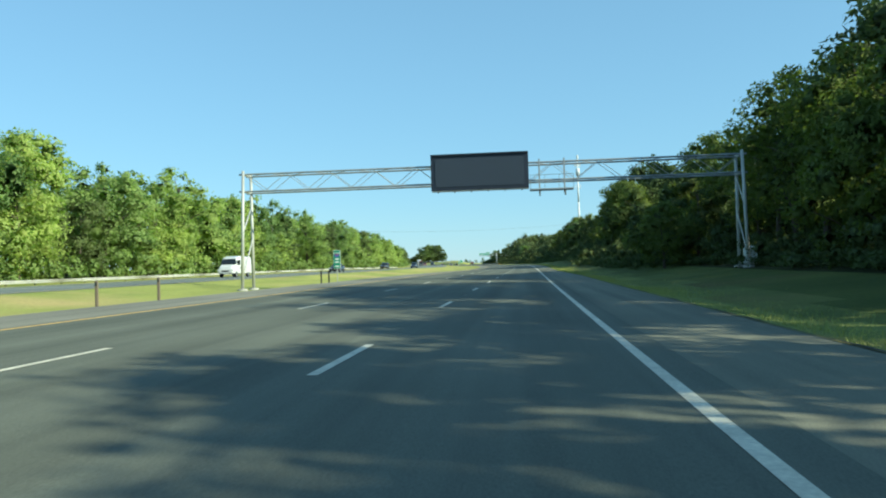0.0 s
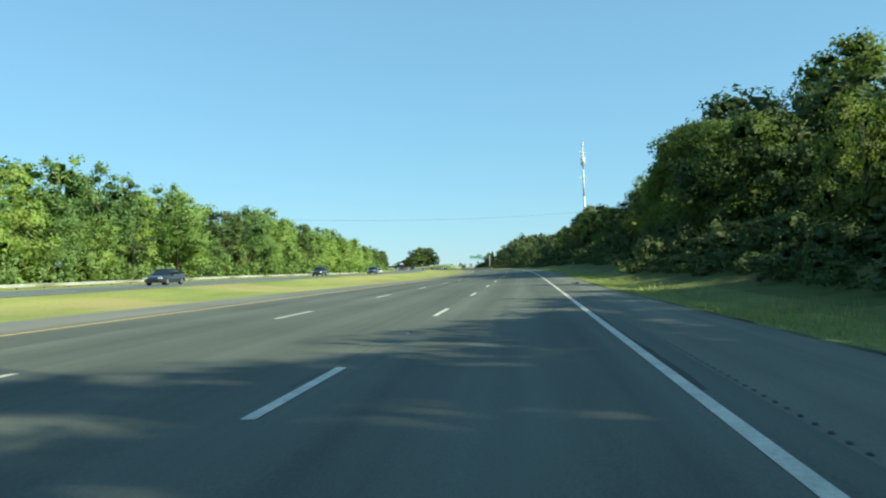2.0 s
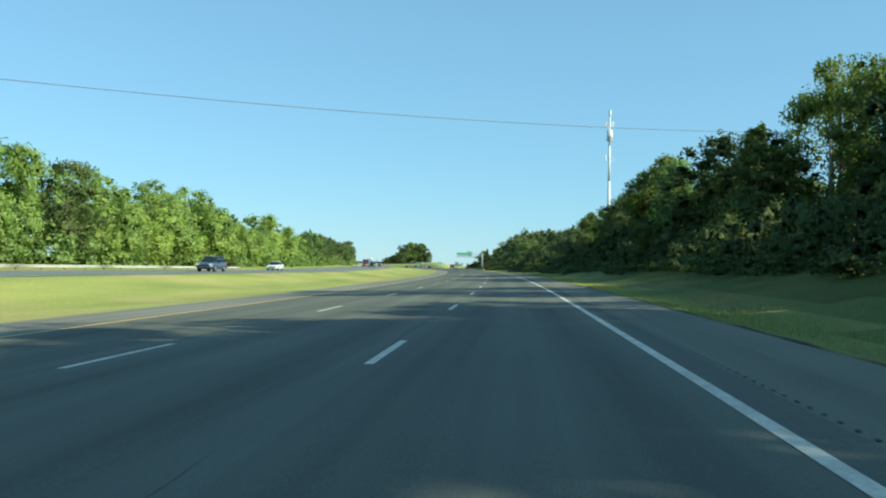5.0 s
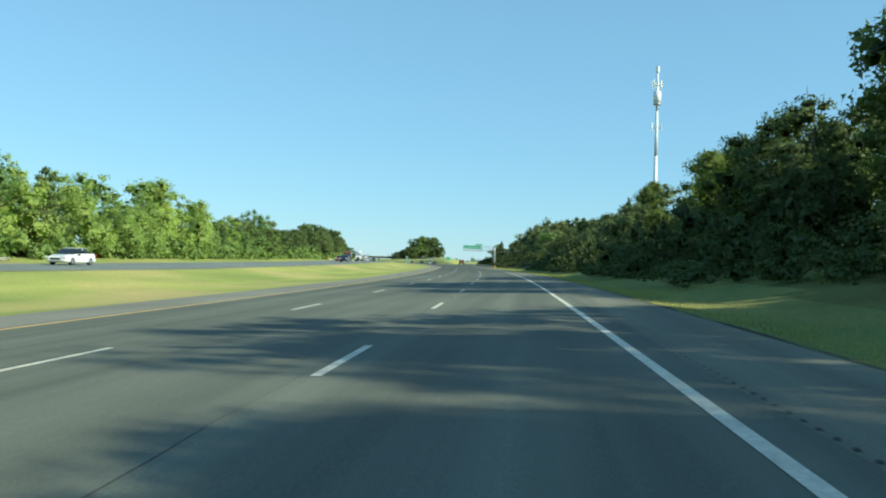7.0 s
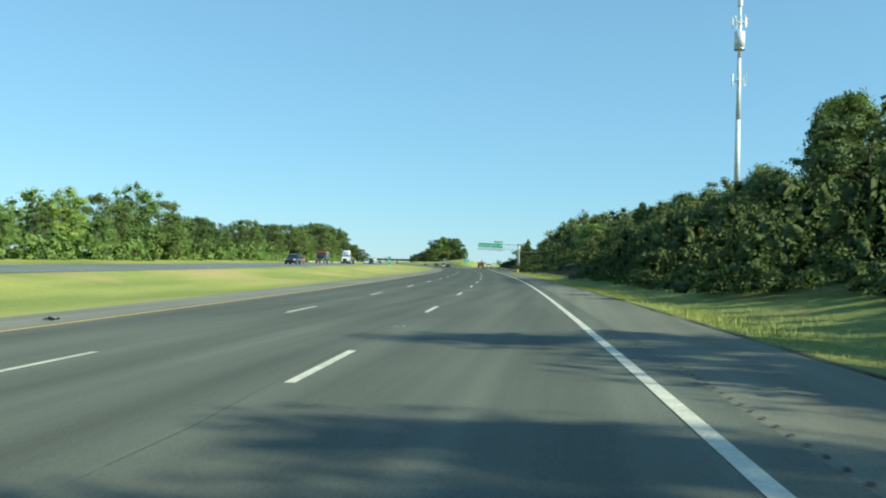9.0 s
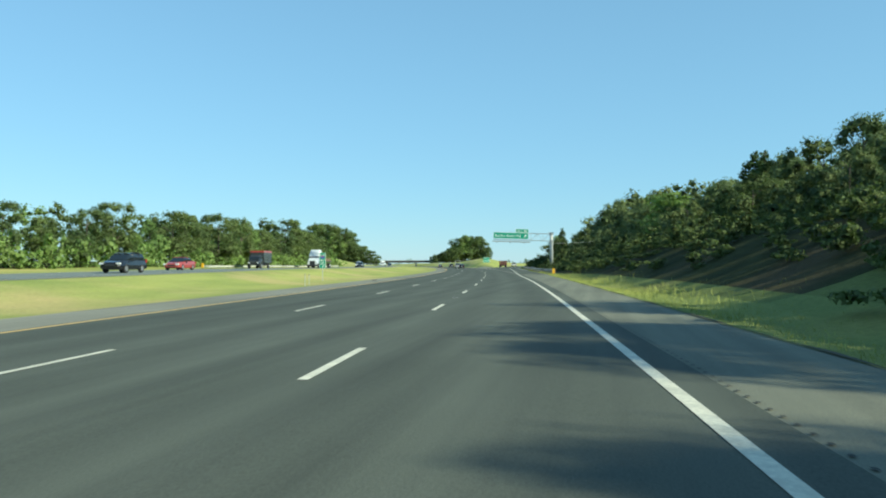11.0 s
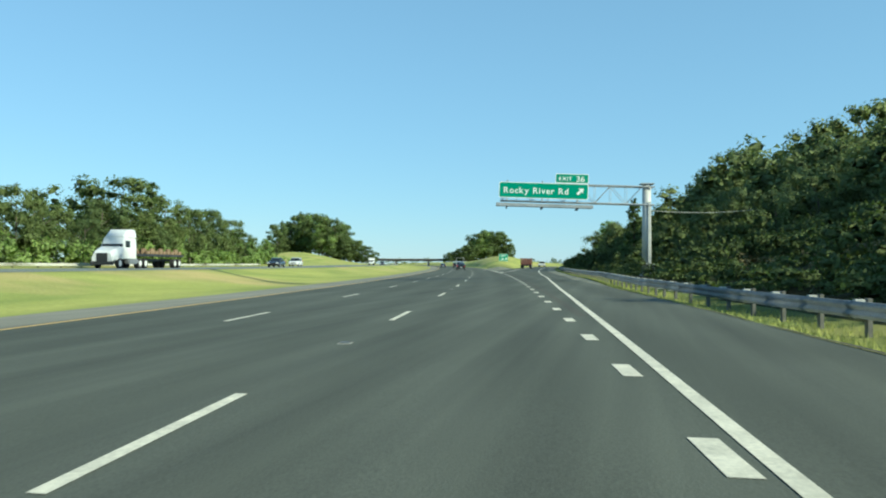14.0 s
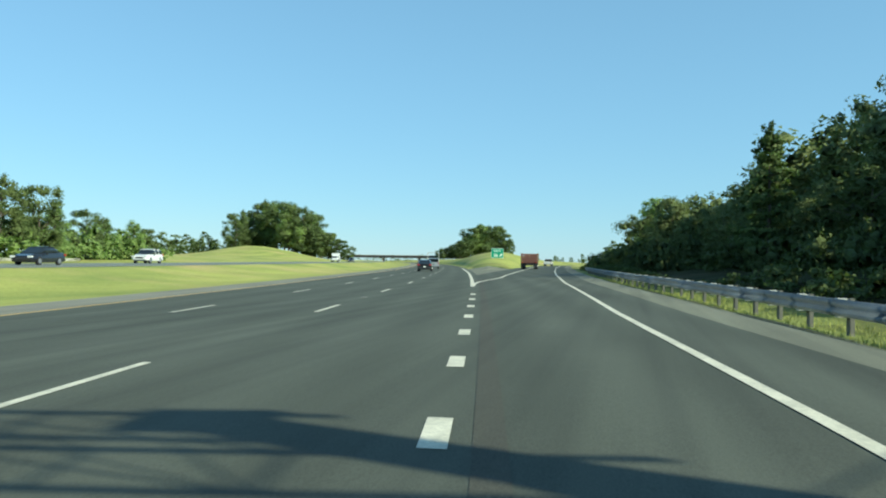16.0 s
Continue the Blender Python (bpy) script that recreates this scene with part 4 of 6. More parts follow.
def bushes():
    rng = random.Random(31)
    right, left, deep = [], [], []
    y = 8.0
    while y < 640:
        u = bush_edge(y)
        if in_clearing(y):
            right.append((u + rng.uniform(0, 1.4), y, rng.uniform(0.8, 1.4), rng.uniform(1.2, 2.0)))
            right.append((u + rng.uniform(5.0, 9.0), y + 0.5, rng.uniform(2.0, 3.4), rng.uniform(2.0, 3.2)))
            right.append((u + rng.uniform(2.0, 6.0), y + 1, rng.uniform(1.4, 2.6), rng.uniform(1.8, 3.0)))
            deep.append((46 + rng.uniform(0, 4), y, rng.uniform(4, 6), 3.6))
        else:
            low = 0.45 if 390 < y < 456 else 1.0
            right.append((u + rng.uniform(-0.5, 1.2), y, rng.uniform(1.4, 2.8) * low, rng.uniform(1.4, 2.4)))
            if 456 < y < 505:
                right.append((u + rng.uniform(1.5, 9.5), y + 0.5, rng.uniform(0.9, 2.2), rng.uniform(1.4, 2.6)))
                right.append((u + rng.uniform(1.5, 9.5), y + 1.5, rng.uniform(0.9, 2.2), rng.uniform(1.4, 2.6)))
            right.append((u + rng.uniform(-1.4, -0.2), y + 0.6, rng.uniform(0.5, 1.1), rng.uniform(1.2, 2.0)))
            right.append((u + rng.uniform(1.8, 4.0), y + 1, rng.uniform(2.4, 4.2), rng.uniform(1.8, 3.0)))
            if y > 456:
                right.append((u + rng.uniform(4.0, 9.0), y + 0.7, rng.uniform(1.6, 3.0), rng.uniform(2.0, 3.0)))
            deep.append((max(u + 9, right_edge(y) + 4) + rng.uniform(0, 3), y, rng.uniform(3.5, 5.5), rng.uniform(2.6, 3.6)))
        y += rng.uniform(1.8, 2.8)
    # where the verge lies in the sun the bushes stay low
    right = [(u, y, h, w) for u, y, h, w in right if not 379 < y < 580 or h < (u - sun_edge(y)) / 1.72 - ground_z(u, y)]
    right += [(rng.uniform(7.5, 18.0), 380 + 0.8 * k, rng.uniform(0.45, 0.9), rng.uniform(0.9, 1.7)) for k in range(130)]
    right += [(rng.uniform(11.0, 18.0), 380 + 1.6 * k, rng.uniform(1.2, 2.4), rng.uniform(1.4, 2.4)) for k in range(50)]
    y = 0.0
    while y < 616:
        left.append((-48.6 - rng.uniform(0.2, 1.8), y, rng.uniform(1.8, 3.8), rng.uniform(1.6, 2.8)))
        left.append((-51.5 - rng.uniform(0.2, 2.4), y + 1, rng.uniform(3.0, 5.0), rng.uniform(2.0, 3.2)))
        y += rng.uniform(2.4, 3.4)
    brush = [(12.6 + rng.uniform(-0.8, 2.2), 470 + 2.2 * k + rng.uniform(-1, 1), rng.uniform(0.5, 1.0), rng.uniform(0.9, 1.6)) for k in range(17)]
    undergrowth("dry_brush", "dry tan brush on the slope beside the exit", brush, LEAF_DRY, 15, 160, 0.07)
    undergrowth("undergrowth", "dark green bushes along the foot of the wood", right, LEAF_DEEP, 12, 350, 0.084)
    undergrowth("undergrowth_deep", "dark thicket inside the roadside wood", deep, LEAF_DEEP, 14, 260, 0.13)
    undergrowth("undergrowth_far_side", "green bushes along the wood across the motorway", left, LEAF_SUNLIT, 13, 140, 0.19)


bushes()


def tall_grass():
    """Uncut grass along the edge of the verge, as one mesh of blades."""
    rng = np.random.default_rng(17)
    count = 190000
    ys = 20 + 560 * rng.random(count)
    edge = np.interp(ys, np.arange(0, 600, 2.0), [shoulder_u(y) for y in np.arange(0, 600, 2.0)])
    patch = 0.5 + 0.5 * np.sin(ys * 0.33) * np.sin(ys * 0.071 + 1)
    patch = np.where(ys > 452, 0.45 + 0.35 * patch, patch)
    u = edge + 0.06 + np.where(ys > 452, 2.2 * rng.random(count), np.abs(rng.normal(size=count)) * 1.25)
    keep = rng.random(count) < 0.35 + 0.65 * patch
    ys, edge, patch, u = ys[keep], edge[keep], patch[keep], u[keep]
    n = len(ys)
    foot = np.array([place(a, b, -0.03) for a, b in zip(u, ys)])
    h = (0.04 + 0.17 * rng.random(n) ** 1.6 * (0.25 + patch)) * np.minimum(1.0, 0.4 + (u - edge))
    h *= np.where(((ys > 96) & (ys < 147)) | ((ys > 384) & (ys < 456)), 1.0 + 1.3 * np.clip(u - edge - 1.2, 0, 1), 1.0)
    turn = rng.random(n) * 6.28
    w = 0.004 + 0.008 * rng.random(n)
    side = np.stack([np.cos(turn) * w, np.sin(turn) * w, np.zeros(n)], 1)
    tip = np.stack([rng.normal(size=n) * 0.3 * h, rng.normal(size=n) * 0.3 * h, h], 1)
    v = np.stack([foot - side, foot + side, foot + tip], 1).reshape(-1, 3)
    ob = new("tall_grass", face_mesh("tall_grass", v, np.arange(3 * n).reshape(-1, 3), GRASS_DRY))
    return tagged(ob, "uncut yellow-green grass along the verge", "grass", kind="stuff")


tall_grass()


def far_woods():
    """Distant woods that close the view, too far off to tell trees apart."""
    rng = random.Random(77)
    spots = []
    for i in range(70):
        spots.append((-175 + 62 * rng.random() + i * 0.1, 760 + 3.0 * i + 20 * rng.random(), 11 + 6 * rng.random()))
    for i in range(60):
        spots.append((170 + 130 * rng.random(), 880 + 9 * i, 9 + 6 * rng.random()))
    for i in range(130):
        spots.append((-420 + 6.3 * i + 5 * rng.random(), 1500 + 60 * rng.random(), 8 + 5 * rng.random()))
    for i in range(26):
        spots.append((exit_u(650 + 9 * i) + 14 + 10 * rng.random(), 650 + 9 * i, 7.5 + 3 * rng.random()))
    wood_stuff("far_woods", "hazy green woods in the far distance", spots, LEAF_DUSK, 180, 9, 0.22, 0.037, 0.42, 1)


far_woods()

# ---- road furniture ----
def glyph(ch, height):
    cu = bpy.data.curves.new("letter", "FONT")
    cu.body = ch
    cu.size = height * 1.38
    cu.offset = height * 0.02
    cu.extrude = 0.003
    tmp = bpy.data.objects.new("letter", cu)
    scene.collection.objects.link(tmp)
    me = bpy.data.meshes.new_from_object(tmp)
    bpy.data.objects.remove(tmp)
    return me


def lettering(name, text, height, x, y, z, mat, parent, wide=1.0, gap=0.14):
    """Raised flat letters, one part each, centred on x and z and facing back along the road (towards -y)."""
    placed, at = [], 0.0
    for ch in text:
        if ch == " ":
            at += height * 0.55
            continue
        me = glyph(ch, height)
        xs = [v.co.x for v in me.vertices]
        placed.append((me, at - min(xs) * wide))
        at += (max(xs) - min(xs)) * wide + height * gap
    start = x - (at - height * gap) / 2
    for me, dx in placed:
        me.transform(Matrix.Translation((start + dx, y, z - height / 2)) @ pose(0, 0, 0, 90, 0, 0) @ Matrix.Diagonal((wide, 1, 1, 1)))
        me.materials.clear()
        me.materials.append(mat)
        ob = new(name, me)
        ob.parent = parent


def rounded_panel(bm, x0, x1, z0, z1, y0, y1, r=0.08, n=4):
    pts = []
    for cx, cz, a0 in ((x1 - r, z1 - r, 0), (x0 + r, z1 - r, 90), (x0 + r, z0 + r, 180), (x1 - r, z0 + r, 270)):
        for i in range(n + 1):
            a = radians(a0 + 90 * i / n)
            pts.append((cx + r * math.cos(a), cz + r * math.sin(a)))
    front = [bm.verts.new((x, y0, z)) for x, z in pts]
    back = [bm.verts.new((x, y1, z)) for x, z in pts]
    bm.faces.new(front)
    bm.faces.new(back[::-1])
    for i in range(len(pts)):
        j = (i + 1) % len(pts)
        bm.faces.new((front[j], front[i], back[i], back[j]))
    bmesh.ops.recalc_face_normals(bm, faces=bm.faces)
    return bm


def road_pose(u, y, z=None, turn=0.0):
    p = place(u, y)
    return pose(p.x, p.y, p.z if z is None else z, 0, 0, heading(y) + turn)


def sign_panel(parent, name, x0, x1, z0, z1, y, r, border=0.05):
    """A green sign with a white rim, as one part with its rim below it."""
    panel = part(name, rounded_panel(bmesh.new(), x0, x1, z0, z1, y, y + 0.04, r), SIGN_WHITE, parent, "white-rimmed green sign panel")
    part("face", rounded_panel(bmesh.new(), x0 + border, x1 - border, z0 + border, z1 - border, y - 0.006, y + 0.01, r * 0.8), SIGN_GREEN, panel, "green reflective face")
    return panel


def exit_gantry():
    y = 511.0
    g = thing("cantilever_sign", "grey steel cantilever gantry with green exit sign", "road sign", road_pose(10.15, y, ground_z(10.15, y)))
    base = ground_z(10.15, y)
    bm = bmesh.new()
    tube(bm, (0, 0, -0.2), (0, 0, 7.32 - base), 0.36, 0.32, 20)
    part("post", bm, STEEL_PALE, g, shade=True)
    bm = bmesh.new()
    tube(bm, (0, 0, 0), (0, 0, 0.18), 0.52, 0.52, 20)
    for i in range(8):
        a = i * math.pi / 4
        tube(bm, (0.44 * math.cos(a), 0.44 * math.sin(a), 0.18), (0.44 * math.cos(a), 0.44 * math.sin(a), 0.3), 0.03, 0.03, 6)
    part("base_flange", bm, STEEL, g)
    part("cap_plate", box(bmesh.new(), -0.52, 0.52, -0.4, 0.4, 7.32 - base, 7.42 - base, 0.02), STEEL, g)
    part("conduit", box(bmesh.new(), 0.02, 0.24, -0.42, -0.34, 0.9, 6.0 - base, 0.02), STEEL_PALE, g, "pale conduit up the post")
    hand = part("handhole_plate", box(bmesh.new(), -0.16, 0.2, -0.44, -0.37, 0.55, 1.05, 0.02), STEEL_PALE, g)
    bm = bmesh.new()
    tube(bm, (0.02, -0.45, 0.8), (0.02, -0.41, 0.8), 0.09, 0.09, 12)
    part("opening", bm, DARK, hand)
    part("control_box", box(bmesh.new(), 0.36, 0.6, -0.25, 0.2, 0.35, 1.0, 0.03), STEEL, g)
    lo, hi = 6.12 - base, 7.48 - base
    for yy in (-0.42, 0.42):
        for zz in (lo, hi):
            bm = bmesh.new()
            tube(bm, (-11.1, yy, zz), (0.5, yy, zz), 0.042, 0.055, 8)
            part("chord", bm, STEEL, g)
    for i in range(9):
        xa, xb = -0.4 - 1.18 * i, -0.4 - 1.18 * (i + 1)
        for yy in (-0.42, 0.42):
            bm = bmesh.new()
            tube(bm, (xa, yy, lo if i % 2 else hi), (xb, yy, hi if i % 2 else lo), 0.019, None, 6)
            tube(bm, (xb, yy, lo), (xb, yy, hi), 0.015, None, 6)
            part("web_member", bm, STEEL, g)
        bm = bmesh.new()
        tube(bm, (xb, -0.42, lo), (xb, 0.42, lo), 0.022, None, 6)
        tube(bm, (xb, -0.42, hi), (xb, 0.42, hi), 0.022, None, 6)
        part("cross_member", bm, STEEL, g)
    x0, x1 = -11.22, -4.48
    z0, z1, z2 = 6.32 - base, 7.52 - base, 8.26 - base
    main = sign_panel(g, "sign_panel", x0, x1, z0, z1, -0.62, 0.16)
    tag = sign_panel(g, "exit_panel", x1 - 2.5, x1, z1 + 0.02, z2, -0.62, 0.12)
    lettering("letter", "Rocky River Rd", 0.46, x0 + 2.80, -0.632, (z0 + z1) / 2, SIGN_WHITE, main, 1.02, 0.17)
    lettering("letter", "EXIT", 0.28, x1 - 1.75, -0.632, (z1 + z2) / 2, SIGN_WHITE, tag, 1.15)
    lettering("digit", "36", 0.42, x1 - 0.62, -0.632, (z1 + z2) / 2, SIGN_WHITE, tag, 1.15)
    bm = bmesh.new()
    cx, cz = x1 - 0.62, (z0 + z1) / 2
    pts = [(0.30, 0.30), (-0.16, 0.26), (-0.02, 0.13), (-0.32, -0.16), (-0.16, -0.32), (0.13, -0.02), (0.26, -0.16)]
    f = [bm.verts.new((cx + a * 0.85, -0.632, cz + b * 0.85)) for a, b in pts]
    bm.faces.new(f)
    r = bmesh.ops.extrude_face_region(bm, geom=list(bm.faces))
    bmesh.ops.translate(bm, vec=(0, 0.008, 0), verts=[v for v in r["geom"] if isinstance(v, bmesh.types.BMVert)])
    part("arrow", bm, SIGN_WHITE, main, "white arrow pointing up and right")
    for x in (-10.6, -7.95, -5.3):
        bm = bmesh.new()
        box(bm, x - 0.05, x + 0.05, -0.6, -0.5, z0 - 0.25, z1 + 0.14, 0.01)
        part("sign_bracket", bm, STEEL, g)
        bm = bmesh.new()
        box(bm, x - 0.05, x + 0.05, -1.4, 0.4, z0 - 0.78, z0 - 0.66, 0.01)
        box(bm, x - 0.04, x + 0.04, -1.0, -0.86, z0 - 0.85, z0 - 0.46, 0.01)
        part("catwalk_bracket", bm, DARK, g)
    bm = bmesh.new()
    box(bm, -11.42, -4.18, -1.35, -0.3, z0 - 0.66, z0 - 0.58)
    part("catwalk", bm, STEEL, g, "grey walkway grating below the sign")
    bar = None
    for i in range(37):
        if bar is None:
            bar = part("grating_bar", box(bmesh.new(), -0.02, 0.02, -1.35, -0.3, z0 - 0.58, z0 - 0.55), STEEL, g)
            piece = bar
        else:
            piece = new("grating_bar", bar.data)
            piece.parent = g
        piece.location = (-11.36 + 0.195 * i, 0, 0)
    part("catwalk_edge", box(bmesh.new(), -11.42, -4.18, -1.40, -1.35, z0 - 0.70, z0 - 0.46, 0.01), STEEL, g)
    # the arm is built with its free end a little high
    tip = Matrix.Translation((x0, 0, z0)) @ pose(0, 0, 0, 0, 1.8, 0) @ Matrix.Translation((-x0, 0, -z0))
    for ob in g.children:
        if not ob.name.startswith(("post", "base_flange", "cap_plate", "conduit", "handhole", "control_box")):
            ob.matrix_basis = tip @ ob.matrix_basis
    return g


exit_gantry()


def message_gantry():
    y = 71.9
    g = thing("message_sign_gantry", "grey tubular truss gantry with a blank message board", "sign gantry", road_pose(0, y, 0.0))
    xl, xr = -20.9, 12.7
    for x in (xl, xr):
        ground_at = ground_z(x, y)
        s = 1 if x > 0 else -1
        for yy, low in ((-0.75, -1.1), (0.75, 1.1)):
            bm = bmesh.new()
            tube(bm, (x + s * 0.1, low, ground_at - 0.2), (x, yy, 8.0), 0.115, 0.10, 12)
            part("leg", bm, STEEL_PALE, g, shade=True)
            bm = bmesh.new()
            tube(bm, (x + s * 0.1, low, ground_at - 0.05), (x + s * 0.1, low, ground_at + 0.12), 0.36, 0.34, 14)
            part("footing", bm, CONCRETE, g)
        for za, zb in ((1.2, 4.0), (4.0, 6.4)):
            bm = bmesh.new()
            tube(bm, (x, -1.0, ground_at + za), (x, 0.9, ground_at + zb - 0.3), 0.05, None, 8)
            part("leg_brace", bm, STEEL_PALE, g)
        for zz in (6.55, 7.75):
            bm = bmesh.new()
            tube(bm, (x, -0.8, zz), (x, 0.8, zz), 0.07, None, 8)
            part("end_frame", bm, STEEL_PALE, g)
    # chords take a darker steel, their backlit shade put into the colour
    for yy in (-0.7, 0.7):
        for zz in (6.55, 7.75):
            bm = bmesh.new()
            tube(bm, (xl - 0.3, yy, zz), (xr + 0.3, yy, zz), 0.062, None, 8)
            part("chord", bm, RAIL_STEEL, g)
    n = 22
    for i in range(n):
        xa, xb = xl + (xr - xl) * i / n, xl + (xr - xl) * (i + 1) / n
        bm = bmesh.new()
        for yy in (-0.7, 0.7):
            tube(bm, (xa, yy, 6.55 if i % 2 else 7.75), (xb, yy, 7.75 if i % 2 else 6.55), 0.022, None, 5)
        tube(bm, (xa, -0.7 if i % 2 else 0.7, 7.75), (xb, 0.7 if i % 2 else -0.7, 7.75), 0.02, None, 5)
        part("web_member", bm, STEEL, g)
    # the message board
    x0, x1, z0, z1 = -7.62, -1.1, 6.0, 8.45
    board = part("message_board", box(bmesh.new(), x0, x1, -1.35, -0.78, z0, z1, 0.03), HOUSING, g, "blue-black housing of the message board")
    part("display", box(bmesh.new(), x0 + 0.28, x1 - 0.28, -1.375, -1.34, z0 + 0.26, z1 - 0.30, 0.01), LAMP_MATRIX, board, "blank black display")
    # pale galvanised plate, its colour also giving the underside's lit look
    part("underside", box(bmesh.new(), x0 + 0.02, x1 - 0.02, -1.33, -0.80, z0 - 0.03, z0 + 0.005, 0.008), STEEL_PALE, board, "metal underside, pale to look lit")
    part("top_lip", box(bmesh.new(), x0, x1, -1.45, -1.35, z1 - 0.10, z1, 0.01), HOUSING, board)
    for i in range(6):
        x = x0 + 0.45 + 1.12 * i
        part("hanger", box(bmesh.new(), x - 0.04, x + 0.04, -1.25, -1.1, z0 - 0.12, z0 - 0.03, 0.01), POST_STEEL, board)
    for x in (x1 + 0.7, x1 + 2.35):
        bm = bmesh.new()
        box(bm, x - 0.05, x + 0.05, -1.0, -0.85, 5.8, 7.95, 0.01)
        part("upright", bm, STEEL, g)
        bm = bmesh.new()
        box(bm, x - 0.05, x + 0.05, -1.85, -0.85, 5.62, 5.80, 0.01)
        box(bm, x - 0.04, x + 0.04, -1.85, -1.65, 5.40, 5.62, 0.01)
        part("bracket", bm, POST_STEEL, g, "dark bracket under the walkway")
    bm = bmesh.new()
    box(bm, x1 + 0.05, x1 + 2.9, -1.9, -0.9, 5.80, 5.88, 0.01)
    part("catwalk", bm, STEEL, g, "grey walkway beside the message board")
    bm = bmesh.new()
    for zz in (6.33, 6.78):
        tube(bm, (x1 + 0.05, -1.85, zz), (x1 + 2.9, -1.85, zz), 0.014, None, 6)
    for i in range(4):
        tube(bm, (x1 + 0.1 + 0.93 * i, -1.85, 5.83), (x1 + 0.1 + 0.93 * i, -1.85, 6.78), 0.012, None, 6)
    part("handrail", bm, POST_STEEL, g)
    return g


message_gantry()


def w_beam(bm, pts, side):
    """Corrugated guardrail beam through the points; side: the way its face looks across the road (+1 or -1)."""
    prof = [(0.0, 0.155), (0.035, 0.14), (0.08, 0.10), (0.08, 0.06), (0.02, 0.015), (0.02, -0.015), (0.08, -0.06), (0.08, -0.10), (0.035, -0.14), (0.0, -0.155)]
    rows = []
    for i, p in enumerate(pts):
        q = pts[min(i + 1, len(pts) - 1)] - pts[max(i - 1, 0)]
        across = Vector((q.y, -q.x, 0)).normalized() * side
        rows.append([bm.verts.new(p + across * a + Vector((0, 0, b))) for a, b in prof])
    for a, b in zip(rows, rows[1:]):
        for i in range(len(prof) - 1):
            bm.faces.new((a[i], a[i + 1], b[i + 1], b[i]))
    r = bmesh.ops.solidify(bm, geom=list(bm.faces), thickness=0.006)
    return bm


def guardrail(name, label, u_of, y0, y1, side, post_gap=1.905, cap=None, mat=RAIL_STEEL, bay=7.62, high=0.51):
    g = thing(name, label, "guardrail", Matrix.Identity(4))
    bays = int((y1 - y0) / bay)
    for k in range(bays):
        ys = np.linspace(y0 + k * bay, y0 + (k + 1) * bay + 0.15, 5)
        part("beam", w_beam(bmesh.new(), [place(u_of(y), y, high) for y in ys], side), mat, g, shade=True)
    pm = bmesh.new()
    box(pm, -0.045, 0.045, -0.07, 0.07, -0.3, 0.70, 0.008)
    post_me = bpy.data.meshes.new("post")
    pm.to_mesh(post_me)
    pm.free()
    post_me.materials.append(POST_STEEL)
    bm2 = bmesh.new()
    box(bm2, -0.09, 0.09, -0.07, 0.07, 0.34, 0.69, 0.01)
    block_me = bpy.data.meshes.new("blockout")
    bm2.to_mesh(block_me)
    bm2.free()
    block_me.materials.append(STEEL_PALE)
    y = y0 + 0.3
    while y < y0 + bays * bay:
        for nm, me, off in (("post", post_me, 0.26), ("blockout", block_me, 0.10)):
            o = new(nm, me)
            o.parent = g
            o.matrix_basis = road_pose(u_of(y) - side * off, y) @ Matrix.Translation((0, 0, high - 0.51))
        y += post_gap
    if cap:
        p = road_pose(u_of(y0), y0 - 0.15)
        o = part("end_cap", box(bmesh.new(), -0.17, 0.17, -0.06, 0.10, 0.10, 0.76, 0.03), YELLOW, g, "yellow end marker")
        o.matrix_basis = p
    return g


guardrail("guardrail", "grey corrugated steel guardrail along the exit lane", rail_u, 462.0, 606.0, -1, cap=True)
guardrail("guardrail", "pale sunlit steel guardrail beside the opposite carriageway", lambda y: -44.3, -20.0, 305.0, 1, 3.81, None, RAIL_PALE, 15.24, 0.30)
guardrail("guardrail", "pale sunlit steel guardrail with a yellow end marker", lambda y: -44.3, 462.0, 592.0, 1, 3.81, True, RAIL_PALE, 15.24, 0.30)


